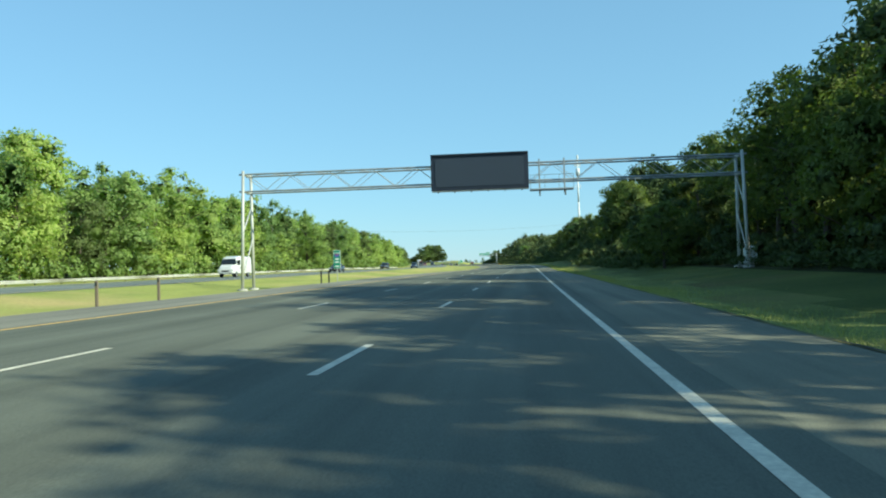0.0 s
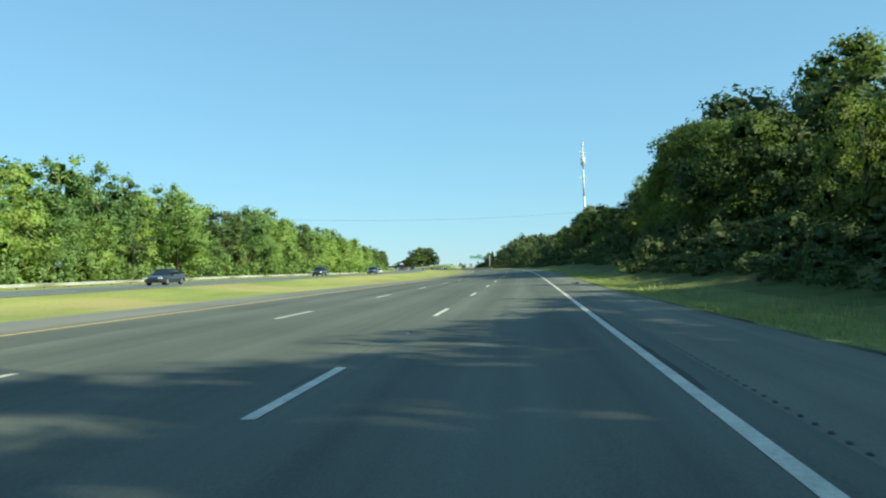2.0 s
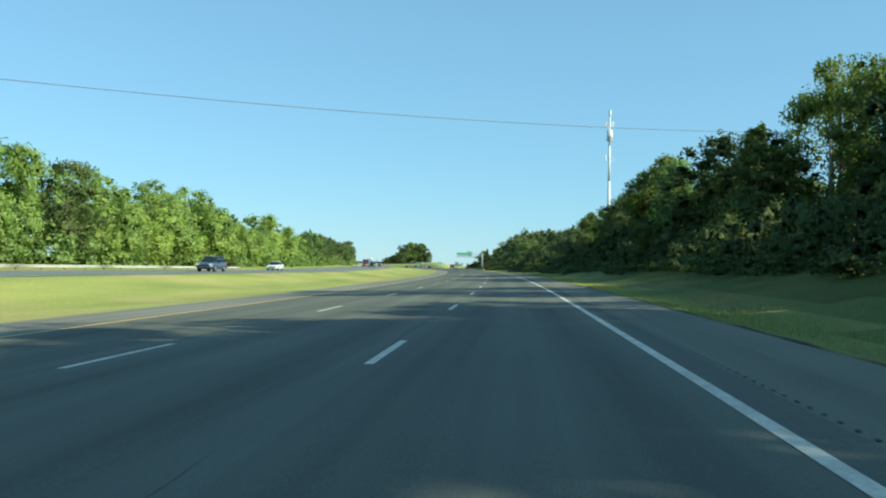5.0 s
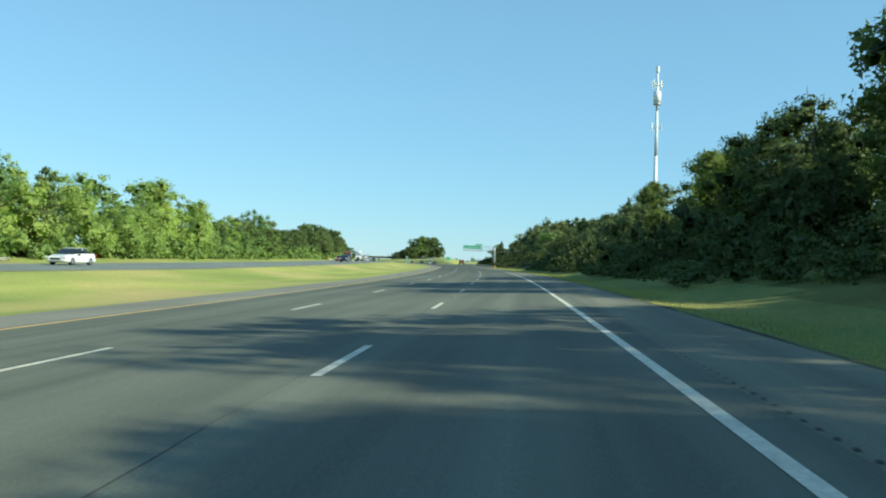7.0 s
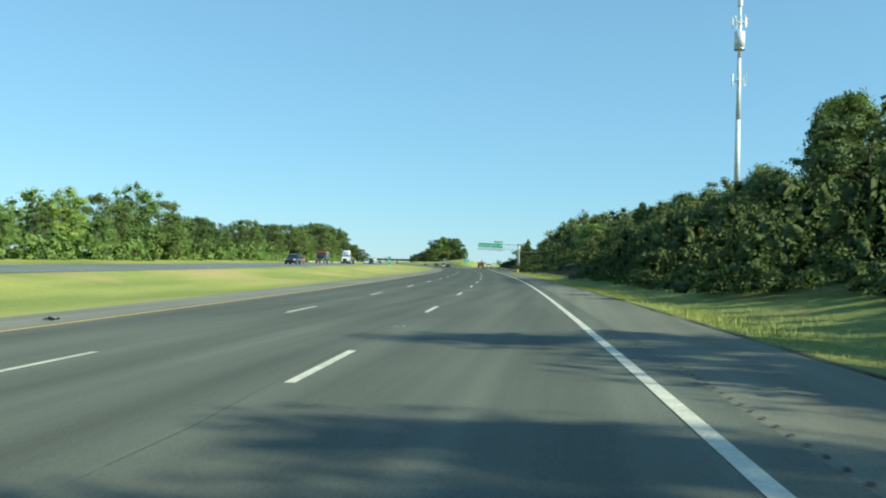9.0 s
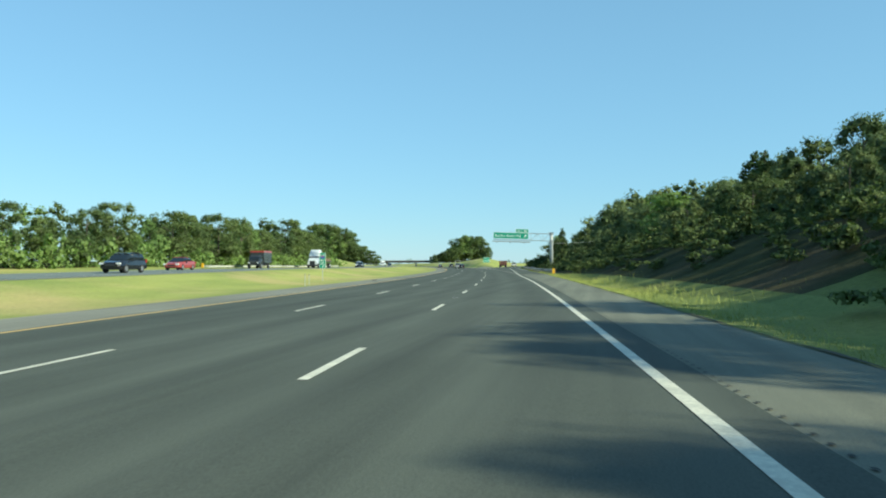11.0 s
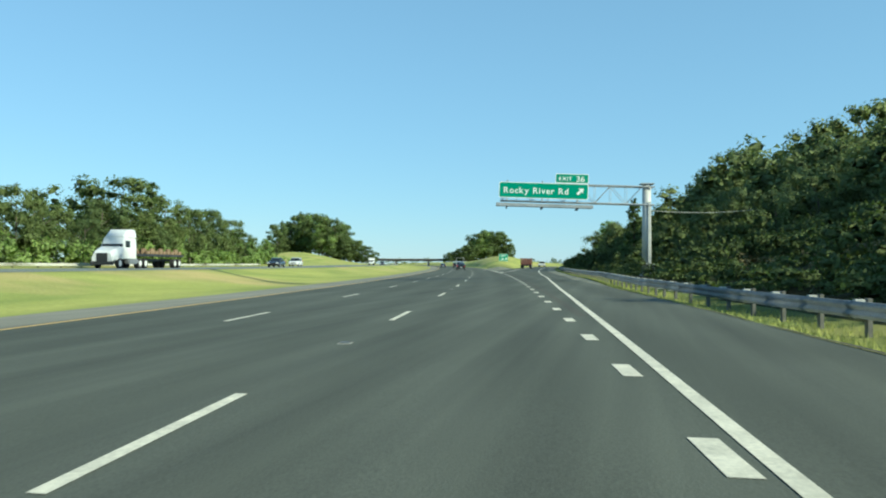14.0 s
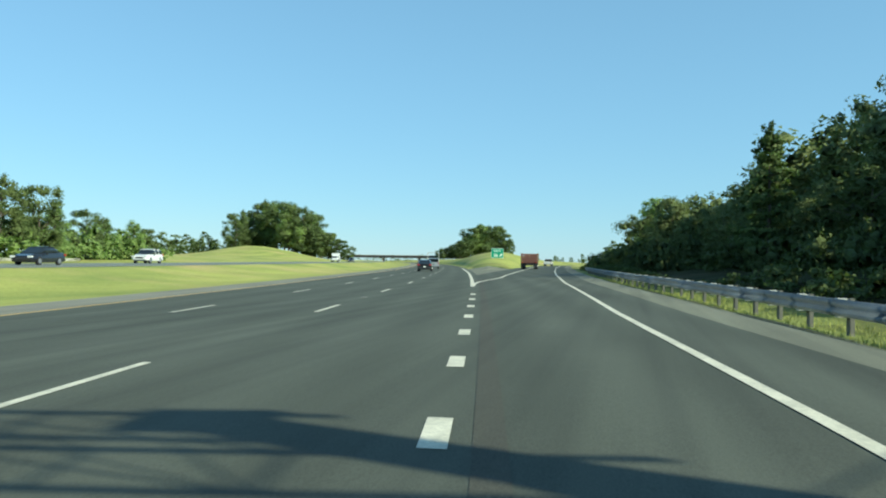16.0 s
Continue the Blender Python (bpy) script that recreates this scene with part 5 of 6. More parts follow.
def mile_marker(u, y, readable):
    g = thing("mile_marker", "tall narrow green mile marker sign on a steel post", "road sign", road_pose(u, y), "mile markers")
    bm = bmesh.new()
    box(bm, -0.03, 0.03, 0.0, 0.04, -0.3, 2.7, 0.006)
    part("post", bm, STEEL_PALE, g)
    panel = part("sign_panel", rounded_panel(bmesh.new(), -0.30, 0.30, 1.22, 2.76, -0.03, -0.005, 0.05), SIGN_WHITE, g, "white-edged green panel")
    part("face", rounded_panel(bmesh.new(), -0.275, 0.275, 1.245, 2.50, -0.036, -0.025, 0.04), SIGN_GREEN, panel)
    part("top_face", rounded_panel(bmesh.new(), -0.275, 0.275, 2.55, 2.735, -0.036, -0.025, 0.04), SIGN_GREEN, panel)
    shield = bmesh.new()
    pts = [(-0.2, 2.44), (-0.1, 2.47), (0, 2.44), (0.1, 2.47), (0.2, 2.44), (0.21, 2.3), (0.12, 2.2), (0, 2.15), (-0.12, 2.2), (-0.21, 2.3)]
    shield.faces.new([shield.verts.new((a, -0.042, b)) for a, b in pts])
    part("route_shield", shield, plain("route_shield_blue_red", (0.10, 0.12, 0.42), 0.45), panel, "blue route shield")
    part("shield_band", box(bmesh.new(), -0.17, 0.17, -0.047, -0.043, 2.385, 2.43), plain("route_shield_red", (0.5, 0.05, 0.06), 0.45), panel)
    if readable:
        lettering("letter", "MILE", 0.15, 0, -0.042, 2.02, SIGN_WHITE, panel, 1.0)
        lettering("digit", "36", 0.22, 0, -0.042, 1.76, SIGN_WHITE, panel, 1.05)
        part("rule", box(bmesh.new(), -0.25, 0.25, -0.042, -0.036, 1.585, 1.605), SIGN_WHITE, panel)
        lettering("digit", "6", 0.22, 0.06, -0.042, 1.42, SIGN_WHITE, panel, 1.05)
    else:
        for z in (2.02, 1.76, 1.42):
            part("bar", box(bmesh.new(), -0.17, 0.17, -0.042, -0.036, z - 0.06, z + 0.06), SIGN_WHITE, panel)


mile_marker(-17.2, 82.5, False)
mile_marker(-19.7, 433.0, True)


def exit_gore_sign():
    y = 672.0
    u = 8.2
    g = thing("gore_sign", "small green exit sign on two posts in the gore", "road sign", road_pose(u, y, 0.0))
    z = ground_z(u, y)
    for x in (-0.8, 0.8):
        part("post", box(bmesh.new(), x - 0.06, x + 0.06, -0.05, 0.07, z - 0.4, 4.1, 0.01), STEEL_PALE, g)
    panel = sign_panel(g, "sign_panel", -1.3, 1.3, 2.15, 4.2, -0.1, 0.14)
    lettering("letter", "EXIT", 0.45, 0, -0.112, 3.7, SIGN_WHITE, panel, 1.15)
    lettering("digit", "36", 0.62, -0.35, -0.112, 2.75, SIGN_WHITE, panel, 1.1)
    bm = bmesh.new()
    pts = [(0.30, 0.30), (-0.16, 0.26), (-0.02, 0.13), (-0.32, -0.16), (-0.16, -0.32), (0.13, -0.02), (0.26, -0.16)]
    bm.faces.new([bm.verts.new((0.72 + a, -0.112, 2.75 + b)) for a, b in pts])
    part("arrow", bm, SIGN_WHITE, panel)


exit_gore_sign()


def stake(u, y, h, mat, label, half=0.05):
    g = thing("marker_post", label, "marker post", road_pose(u, y), "marker posts in the median")
    part("post", box(bmesh.new(), -half, half, -half * 0.8, half * 0.8, -0.3, h, half * 0.2), mat, g)
    part("reflector", box(bmesh.new(), -half * 0.8, half * 0.8, -half * 0.8 - 0.008, -half * 0.8, h - 0.18, h - 0.06), DARK, g)


for u, y in ((-16.2, 44.8), (-16.0, 48.9), (-16.3, 74.2), (-16.1, 75.6)):
    stake(u, y, 1.0, WOOD_POST, "thin dark marker post standing in median grass")
for u, y in ((-16.4, 413.8), (-17.6, 419.5)):
    stake(u, y, 0.95, STEEL_PALE, "thin pale marker post standing in median grass", 0.022)


def road_box():
    g = thing("roadside_cabinet", "white equipment cabinet at the foot of the gantry", "cabinet", road_pose(13.4, 72.5))
    part("body", box(bmesh.new(), -0.38, 0.38, -0.3, 0.3, 0.12, 1.32, 0.03), SIGN_WHITE, g)
    part("door", box(bmesh.new(), -0.32, 0.32, -0.32, -0.3, 0.2, 1.22, 0.008), STEEL_PALE, g)
    part("pole", box(bmesh.new(), -0.05, 0.05, -0.05, 0.05, -0.3, 0.15), STEEL, g)


road_box()


def cell_tower():
    g = thing("cell_tower", "tall white steel monopole with antenna rings above the trees", "mast", pose(33.0, 482.5, 2.0))
    white = plain("white_mast_paint", (0.74, 0.76, 0.76), 0.5, 0.1)
    for z0, z1, r0, r1 in ((0, 18, 0.78, 0.66), (18, 34, 0.64, 0.54), (34, 48, 0.52, 0.42), (48, 60, 0.40, 0.32)):
        bm = bmesh.new()
        tube(bm, (0, 0, z0 - (0.5 if z0 == 0 else 0)), (0, 0, z1), r0, r1, 16)
        part("mast_section", bm, white, g, shade=True)
    bm = bmesh.new()
    tube(bm, (0, 0, 50.3), (0, 0, 54.1), 1.15, 1.15, 20)
    part("drum", bm, white, g, "white cylindrical antenna shroud", True)
    bm = bmesh.new()
    tube(bm, (0, 0, 50.0), (0, 0, 50.3), 1.2, 1.2, 20)
    part("drum_rim", bm, STEEL, g)
    bm = bmesh.new()
    tube(bm, (0, 0, 60), (0, 0, 62.0), 0.55, 0.55, 12)
    part("top_antenna", bm, white, g)
    for z, n, reach, tall in ((56.2, 9, 1.5, 2.2), (43.0, 6, 1.45, 2.6)):
        bm = bmesh.new()
        for i in range(3):
            a, b = i * 2.094, (i + 1) * 2.094
            tube(bm, (0, 0, z), (reach * math.cos(a), reach * math.sin(a), z), 0.07, None, 6)
            tube(bm, (reach * math.cos(a), reach * math.sin(a), z), (reach * math.cos(b), reach * math.sin(b), z), 0.06, None, 6)
        part("mount_ring", bm, STEEL, g)
        for i in range(n):
            a = i * 6.283 / n + 0.4
            x, y = 1.35 * reach * math.cos(a), 1.35 * reach * math.sin(a)
            bm = bmesh.new()
            box(bm, -0.14, 0.14, -0.08, 0.08, -tall / 2, tall / 2, 0.02)
            o = part("panel_antenna", bm, white, g)
            o.matrix_basis = pose(x * 0.8, y * 0.8, z + 0.2, 0, 0, math.degrees(a))
    part("platform", box(bmesh.new(), -3.2, 3.0, -1.4, 1.4, 15.6, 15.8), STEEL, g)


cell_tower()


def wire_and_poles():
    """A wire that hangs slantwise over the motorway between two poles."""
    mid, along = Vector((-20.0, 212.0, 0.0)), Vector((0.848, 0.530, 0.0))
    height = lambda d: 9.43 + 0.0144 * d + 0.00083 * d * d
    for d, over in ((50.3, 0.45), (-48.0, 0.3)):
        q = mid + along * d
        z = ground_z(q.x - line_x(q.y), q.y)
        h = height(d) + over - z
        g = thing("utility_pole", "thin weathered grey wooden pole among the trees", "utility pole", pose(q.x, q.y, z), "utility poles")
        bm = bmesh.new()
        tube(bm, (0, 0, -0.5), (0, 0, h), 0.15, 0.10, 10)
        part("pole", bm, POLE_WOOD, g, shade=True)
        bm = bmesh.new()
        tube(bm, (0, 0, h - 0.02), (0, 0, h + 0.16), 0.05, 0.035, 8)
        part("insulator", bm, STEEL_PALE, g)
    cu = bpy.data.curves.new("overhead_wire", "CURVE")
    cu.dimensions = "3D"
    cu.bevel_depth = 0.017
    sp = cu.splines.new("POLY")
    sp.points.add(30)
    for i in range(31):
        d = -48.0 + 98.3 * i / 30
        q = mid + along * d
        sp.points[i].co = (q.x, q.y, height(d), 1)
    tmp = bpy.data.objects.new("overhead_wire", cu)
    scene.collection.objects.link(tmp)
    me = bpy.data.meshes.new_from_object(tmp)
    bpy.data.objects.remove(tmp)
    me.materials.append(POST_STEEL)
    tagged(new("overhead_wire", me), "thin dark overhead wire slung across the motorway", "wire")


wire_and_poles()


def supply_wire():
    """Thin pale wire from the exit sign's post into the trees beside it."""
    p = place(10.15, 511)
    a, b = Vector((p.x + 0.3, p.y, 5.35)), Vector((-4.6, 529.5, 7.0))
    bm = bmesh.new()
    pts = [a.lerp(b, i / 14) - Vector((0, 0, 1.6 * (i / 14) * (1 - i / 14))) for i in range(15)]
    limb(bm, pts, 0.016, 0.016, 5)
    me = bpy.data.meshes.new("supply_wire")
    bm.to_mesh(me)
    bm.free()
    me.materials.append(STEEL_PALE)
    tagged(new("supply_wire", me), "thin pale wire slung from the sign post into the trees", "wire")


supply_wire()


def overpass():
    g = thing("overpass_bridge", "low grey concrete road bridge across the motorway", "bridge", Matrix.Identity(4))
    p, q = Vector((-245, 1072, 0)), Vector((-120, 1090, 0))
    d = (q - p).normalized()
    m = Matrix.Translation(p) @ pose(0, 0, 0, 0, 0, math.degrees(math.atan2(d.y, d.x)))
    n = (q - p).length
    g.matrix_basis = m
    # deck and girders are coloured dark to hold the shadow on the bridge's face
    part("deck", box(bmesh.new(), 0, n, -5.3, 5.3, 5.0, 5.35), DARK, g)
    for yy in (-5.4, -1.8, 1.8, 5.2):
        part("girder", box(bmesh.new(), 0, n, yy - 0.25, yy + 0.25, 3.55, 5.0), plain("shaded_girder", (0.035, 0.03, 0.028), 0.8), g)
    for yy in (-5.5, 5.3):
        part("parapet", box(bmesh.new(), 0, n, yy, yy + 0.2, 5.35, 5.65), CONCRETE, g)
    for x in (n * 0.30, n * 0.52, n * 0.75):
        bm = bmesh.new()
        for yy in (-4, 0, 4):
            tube(bm, (x, yy, -1), (x, yy, 3.4), 0.5, None, 10)
        box(bm, x - 0.6, x + 0.6, -5.5, 5.5, 3.2, 3.75)
        part("pier", bm, CONCRETE, g)


overpass()

# ---- rumble grooves, reflectors and joints in the paving ----
# flat dark marks stand for the rumble grooves
GROOVE = plain("groove_mark", (0.05, 0.05, 0.045), 0.95)


def rumble_strip():
    vs, fs = [], []
    y = 60.0
    while y < 442:
        b = len(vs)
        for u, yy in ((0.54, y), (0.58, y), (0.58, y + 0.065), (0.54, y + 0.065)):
            vs.append(place(u, yy, 0.004))
        fs.append((b, b + 1, b + 2, b + 3))
        y += 0.3
    ob = mesh_object("rumble_grooves", vs, fs, GROOVE, shoulder_right)
    ob["kind"] = "stuff"


rumble_strip()
for k in range(-1, 42, 2):
    y = 35.05 + 12.192 * k
    o = part("lane_reflector", box(bmesh.new(), -0.10, 0.10, -0.14, 0.14, -0.01, 0.010, 0.005), WORN_PLATE, road, "worn grey pavement marker plate")
    o.matrix_basis = road_pose(-3.66, y)
    part("lens", box(bmesh.new(), -0.07, 0.07, -0.09, 0.09, 0.008, 0.018, 0.004), LENS, o)
strip("paving_seam", 0.37, 0.60, 468, 560, 0.003, SEAM, 1, 6.0, ramp_lane)
strip("edge_dirt", 0.085, lambda y: 0.15 + 0.03 * math.sin(y * 0.7) + 0.02 * math.sin(y * 2.9), 90, 160, 0.003, SEAM, 1, 1.2, road)
for u, y0, y1 in ((-3.80, 90, 330), (-7.45, 60, 300)):
    wave = lambda y, u=u: u + 0.03 * math.sin(y * 0.8 + u) + 0.02 * math.sin(y * 2.1)
    strip("lane_joint", wave, lambda y, w=wave: w(y) + max(0.002, 0.009 + 0.008 * math.sin(y * 0.37) + 0.005 * math.sin(y * 1.3)), y0, y1, 0.003, SEAM, 1, 0.9, road)



def tyre_scrap(u, y, size, turn, seed):
    """A torn, curled strip of tyre tread lying on the paving."""
    rng = random.Random(seed)
    g = thing("tyre_scrap", "torn black strip of tyre tread on the shoulder", "debris", road_pose(u, y, None, turn), "tyre scraps on the shoulders")
    bm = bmesh.new()
    rows = []
    for i in range(9):
        t = i / 8
        x = (t - 0.5) * size
        half = 0.05 + 0.05 * rng.random() + 0.04 * math.sin(3.1 * t)
        z = 0.02 + 0.06 * abs(math.sin(4.3 * t + seed)) * rng.uniform(0.6, 1.0)
        rows.append([bm.verts.new((x, -half, z * 0.6)), bm.verts.new((x + 0.02, 0, z + 0.02)), bm.verts.new((x, half, z * 0.5))])
    for a, b in zip(rows, rows[1:]):
        for i in range(2):
            bm.faces.new((a[i], a[i + 1], b[i + 1], b[i]))
    bmesh.ops.solidify(bm, geom=list(bm.faces), thickness=0.015)
    low = min(v.co.z for v in bm.verts)
    bmesh.ops.translate(bm, vec=(0, 0, -low), verts=bm.verts)
    part("tread", bm, plain("worn_tyre_rubber", (0.022, 0.022, 0.022), 0.8), g)


for u, y, size, turn, seed in ((1.3, 127.8, 0.36, 10, 1), (1.46, 127.2, 0.16, 60, 2), (-11.95, 316.3, 0.34, 5, 3), (-12.6, 421.9, 0.36, -8, 4)):
    tyre_scrap(u, y, size, turn, seed)
# ---- vehicles ----
def paint(name, colour, rough=0.25, metal=0.3):
    m, n, l, b = material(name, rough, metal, 0.5)
    dirt = ramp(n, l, noise_out(n, l, 2.2, 4.0, 0.6), 0.35, 0.75)
    l.new(mix_colour(n, l, dirt, colour, tuple(c * 0.82 + 0.02 for c in colour)), b.inputs["Base Color"])
    b.inputs["Coat Weight"].default_value = 0.6
    return m


CAR_BLACK = paint("black_car_paint", (0.012, 0.013, 0.017))
CAR_WHITE = paint("white_car_paint", (0.72, 0.73, 0.72), 0.3, 0.0)
CAR_BLUE = paint("blue_grey_car_paint", (0.06, 0.085, 0.14))
CAR_DARK = paint("dark_grey_car_paint", (0.045, 0.048, 0.055))
CAR_SILVER = paint("silver_car_paint", (0.46, 0.48, 0.49), 0.3, 0.5)
CAR_RED = paint("red_car_paint", (0.36, 0.05, 0.04), 0.4, 0.1)
TRUCK_RED = paint("faded_red_truck_paint", (0.21, 0.075, 0.05), 0.6, 0.0)
GLASS = material("vehicle_glass", 0.06, 0.0, 0.6)[0]
GLASS.node_tree.nodes["Principled BSDF"].inputs["Base Color"].default_value = (0.015, 0.02, 0.024, 1)
TYRE = plain("tyre_rubber", (0.022, 0.022, 0.024), 0.85)
RIM = plain("wheel_rim", (0.42, 0.43, 0.45), 0.35, 0.7)
LAMP_RED = plain("red_tail_lamp", (0.42, 0.02, 0.02), 0.3)
LAMP_CLEAR = plain("clear_head_lamp", (0.72, 0.74, 0.74), 0.2)
BED_WOOD = plain("worn_load_timber", (0.22, 0.15, 0.09), 0.85, 0.0, 14.0, 0.25)


def loft(stations):
    """A closed hull through stations (y, z low, z high, half width low, half width high, corner)."""
    bm = bmesh.new()
    rows = []
    for y, z0, z1, w0, w1, c in stations:
        pts = []
        h = z1 - z0
        for x, z in ((w0 - c, z0), (w0, z0 + c * 0.7), (w0 + 0.0 * h, z0 + h * 0.45), (w1, z1 - c * 0.8), (w1 - c, z1)):
            pts.append((x, z))
        full = pts + [(-x, z) for x, z in reversed(pts)]
        rows.append([bm.verts.new((x, y, z)) for x, z in full])
    for a, b in zip(rows, rows[1:]):
        for i in range(len(a)):
            j = (i + 1) % len(a)
            bm.faces.new((a[i], a[j], b[j], b[i]))
    bm.faces.new(rows[0])
    bm.faces.new(rows[-1][::-1])
    bmesh.ops.recalc_face_normals(bm, faces=bm.faces)
    return bm


def wheel(g, x, y, r, width=0.24, rim=RIM):
    s = 1 if x > 0 else -1
    bm = bmesh.new()
    tube(bm, (x - width / 2, y, r), (x + width / 2, y, r), r, r, 20)
    bmesh.ops.bevel(bm, geom=[e for e in bm.edges if len(e.link_faces) == 2 and abs(e.calc_face_angle(0)) > 1.2], offset=0.03, segments=1, affect="EDGES")
    w = part("wheel", bm, TYRE, g)
    bm = bmesh.new()
    tube(bm, (x + s * width * 0.40, y, r), (x + s * (width / 2 + 0.012), y, r), r * 0.64, r * 0.58, 16)
    part("rim", bm, rim, w)
    return w


def lamps_and_plate(g, length, width, z, tail_z, tail_h=0.16, tail_w=0.32):
    for s in (-1, 1):
        part("tail_lamp", box(bmesh.new(), s * (width / 2 - tail_w / 2 - 0.03) - tail_w / 2, s * (width / 2 - tail_w / 2 - 0.03) + tail_w / 2, -length / 2 - 0.015, -length / 2 + 0.14, tail_z - tail_h / 2, tail_z + tail_h / 2, 0.02), LAMP_RED, g, "red tail lamp")
        part("head_lamp", box(bmesh.new(), s * (width / 2 - 0.24) - 0.19, s * (width / 2 - 0.24) + 0.19, length / 2 - 0.16, length / 2 + 0.012, z + 0.02, z + 0.17, 0.02), LAMP_CLEAR, g, "clear head lamp")
        bm = bmesh.new()
        box(bm, s * (width / 2 + 0.09) - 0.09, s * (width / 2 + 0.09) + 0.09, length * 0.12, length * 0.12 + 0.09, z + 0.25, z + 0.40, 0.02)
        part("wing_mirror", bm, CAR_DARK, g)
    part("number_plate", box(bmesh.new(), -0.16, 0.16, -length / 2 - 0.022, -length / 2 - 0.006, z - 0.06, z + 0.09), SIGN_WHITE, g, "plain pale plate")
    part("grille", box(bmesh.new(), -0.42, 0.42, length / 2 - 0.02, length / 2 + 0.018, z - 0.12, z + 0.05, 0.01), DARK, g)


def sedan(m, col, label, group=""):
    g = thing("car", label, "car", m, group)
    L, W = 4.9, 1.86
    h = W / 2
    part("body", loft([(-2.45, 0.42, 0.92, h - 0.16, h - 0.22, 0.10), (-2.25, 0.26, 1.02, h - 0.04, h - 0.12, 0.10), (-1.4, 0.22, 1.03, h, h - 0.08, 0.10), (0.6, 0.20, 0.98, h, h - 0.07, 0.10), (1.7, 0.22, 0.88, h - 0.01, h - 0.12, 0.12), (2.3, 0.26, 0.74, h - 0.10, h - 0.24, 0.12), (2.45, 0.38, 0.62, h - 0.26, h - 0.34, 0.08)]), col, g, shade=False)
    part("cabin_glass", loft([(-1.95, 0.98, 1.03, h - 0.16, h - 0.26, 0.03), (-1.15, 0.98, 1.40, h - 0.12, h - 0.30, 0.06), (-0.2, 0.96, 1.47, h - 0.11, h - 0.28, 0.07), (0.45, 0.95, 1.42, h - 0.11, h - 0.30, 0.06), (1.35, 0.88, 0.95, h - 0.16, h - 0.24, 0.03)]), GLASS, g, "dark tinted windows")
    part("roof", loft([(-1.18, 1.385, 1.425, h - 0.27, h - 0.32, 0.02), (-0.2, 1.45, 1.495, h - 0.25, h - 0.30, 0.02), (0.47, 1.40, 1.44, h - 0.27, h - 0.32, 0.02)]), col, g)
    for s in (-1, 1):
        bm = bmesh.new()
        tube(bm, (s * (h - 0.14), -0.45, 0.98), (s * (h - 0.27), -0.35, 1.46), 0.04, None, 6)
        part("door_pillar", bm, col, g)
        for y in (-1.42, 1.42):
            wheel(g, s * (h - 0.12), y, 0.335)
    part("bumper", box(bmesh.new(), -h + 0.1, h - 0.1, -2.50, -2.36, 0.32, 0.56, 0.04), CAR_DARK if col is not CAR_WHITE else col, g)
    lamps_and_plate(g, L, W, 0.56, 0.82)
    return g


def suv(m, col, label, group=""):
    g = thing("suv", label, "car", m, group)
    L, W = 4.75, 1.92
    h = W / 2
    part("body", loft([(-2.37, 0.45, 1.05, h - 0.10, h - 0.14, 0.10), (-2.2, 0.30, 1.12, h - 0.02, h - 0.08, 0.10), (-1.2, 0.26, 1.12, h, h - 0.07, 0.10), (0.8, 0.26, 1.10, h, h - 0.07, 0.10), (1.7, 0.28, 1.03, h - 0.01, h - 0.11, 0.12), (2.25, 0.34, 0.90, h - 0.09, h - 0.2, 0.12), (2.37, 0.46, 0.78, h - 0.24, h - 0.3, 0.08)]), col, g)
    part("cabin_glass", loft([(-2.25, 1.06, 1.12, h - 0.12, h - 0.16, 0.03), (-1.95, 1.06, 1.60, h - 0.10, h - 0.25, 0.06), (-0.4, 1.05, 1.67, h - 0.10, h - 0.24, 0.07), (0.45, 1.05, 1.62, h - 0.10, h - 0.26, 0.06), (1.25, 1.02, 1.10, h - 0.14, h - 0.2, 0.03)]), GLASS, g, "dark tinted windows")
    part("roof", loft([(-2.05, 1.59, 1.65, h - 0.22, h - 0.28, 0.02), (-0.4, 1.66, 1.72, h - 0.20, h - 0.26, 0.02), (0.5, 1.60, 1.65, h - 0.23, h - 0.29, 0.02)]), col, g)
    for s in (-1, 1):
        for yy in (-1.15, -0.1):
            bm = bmesh.new()
            tube(bm, (s * (h - 0.10), yy, 1.1), (s * (h - 0.23), yy + 0.05, 1.66), 0.05, None, 6)
            part("door_pillar", bm, col, g)
        bm = bmesh.new()
        tube(bm, (s * (h - 0.3), -1.8, 1.74), (s * (h - 0.3), 0.2, 1.74), 0.02, None, 6)
        part("roof_rail", bm, DARK, g)
        for y in (-1.4, 1.4):
            wheel(g, s * (h - 0.12), y, 0.37)
    part("bumper", box(bmesh.new(), -h + 0.06, h - 0.06, -2.43, -2.28, 0.36, 0.62, 0.04), CAR_DARK, g)
    lamps_and_plate(g, L, W, 0.70, 1.0, tail_h=0.3, tail_w=0.2)
    return g


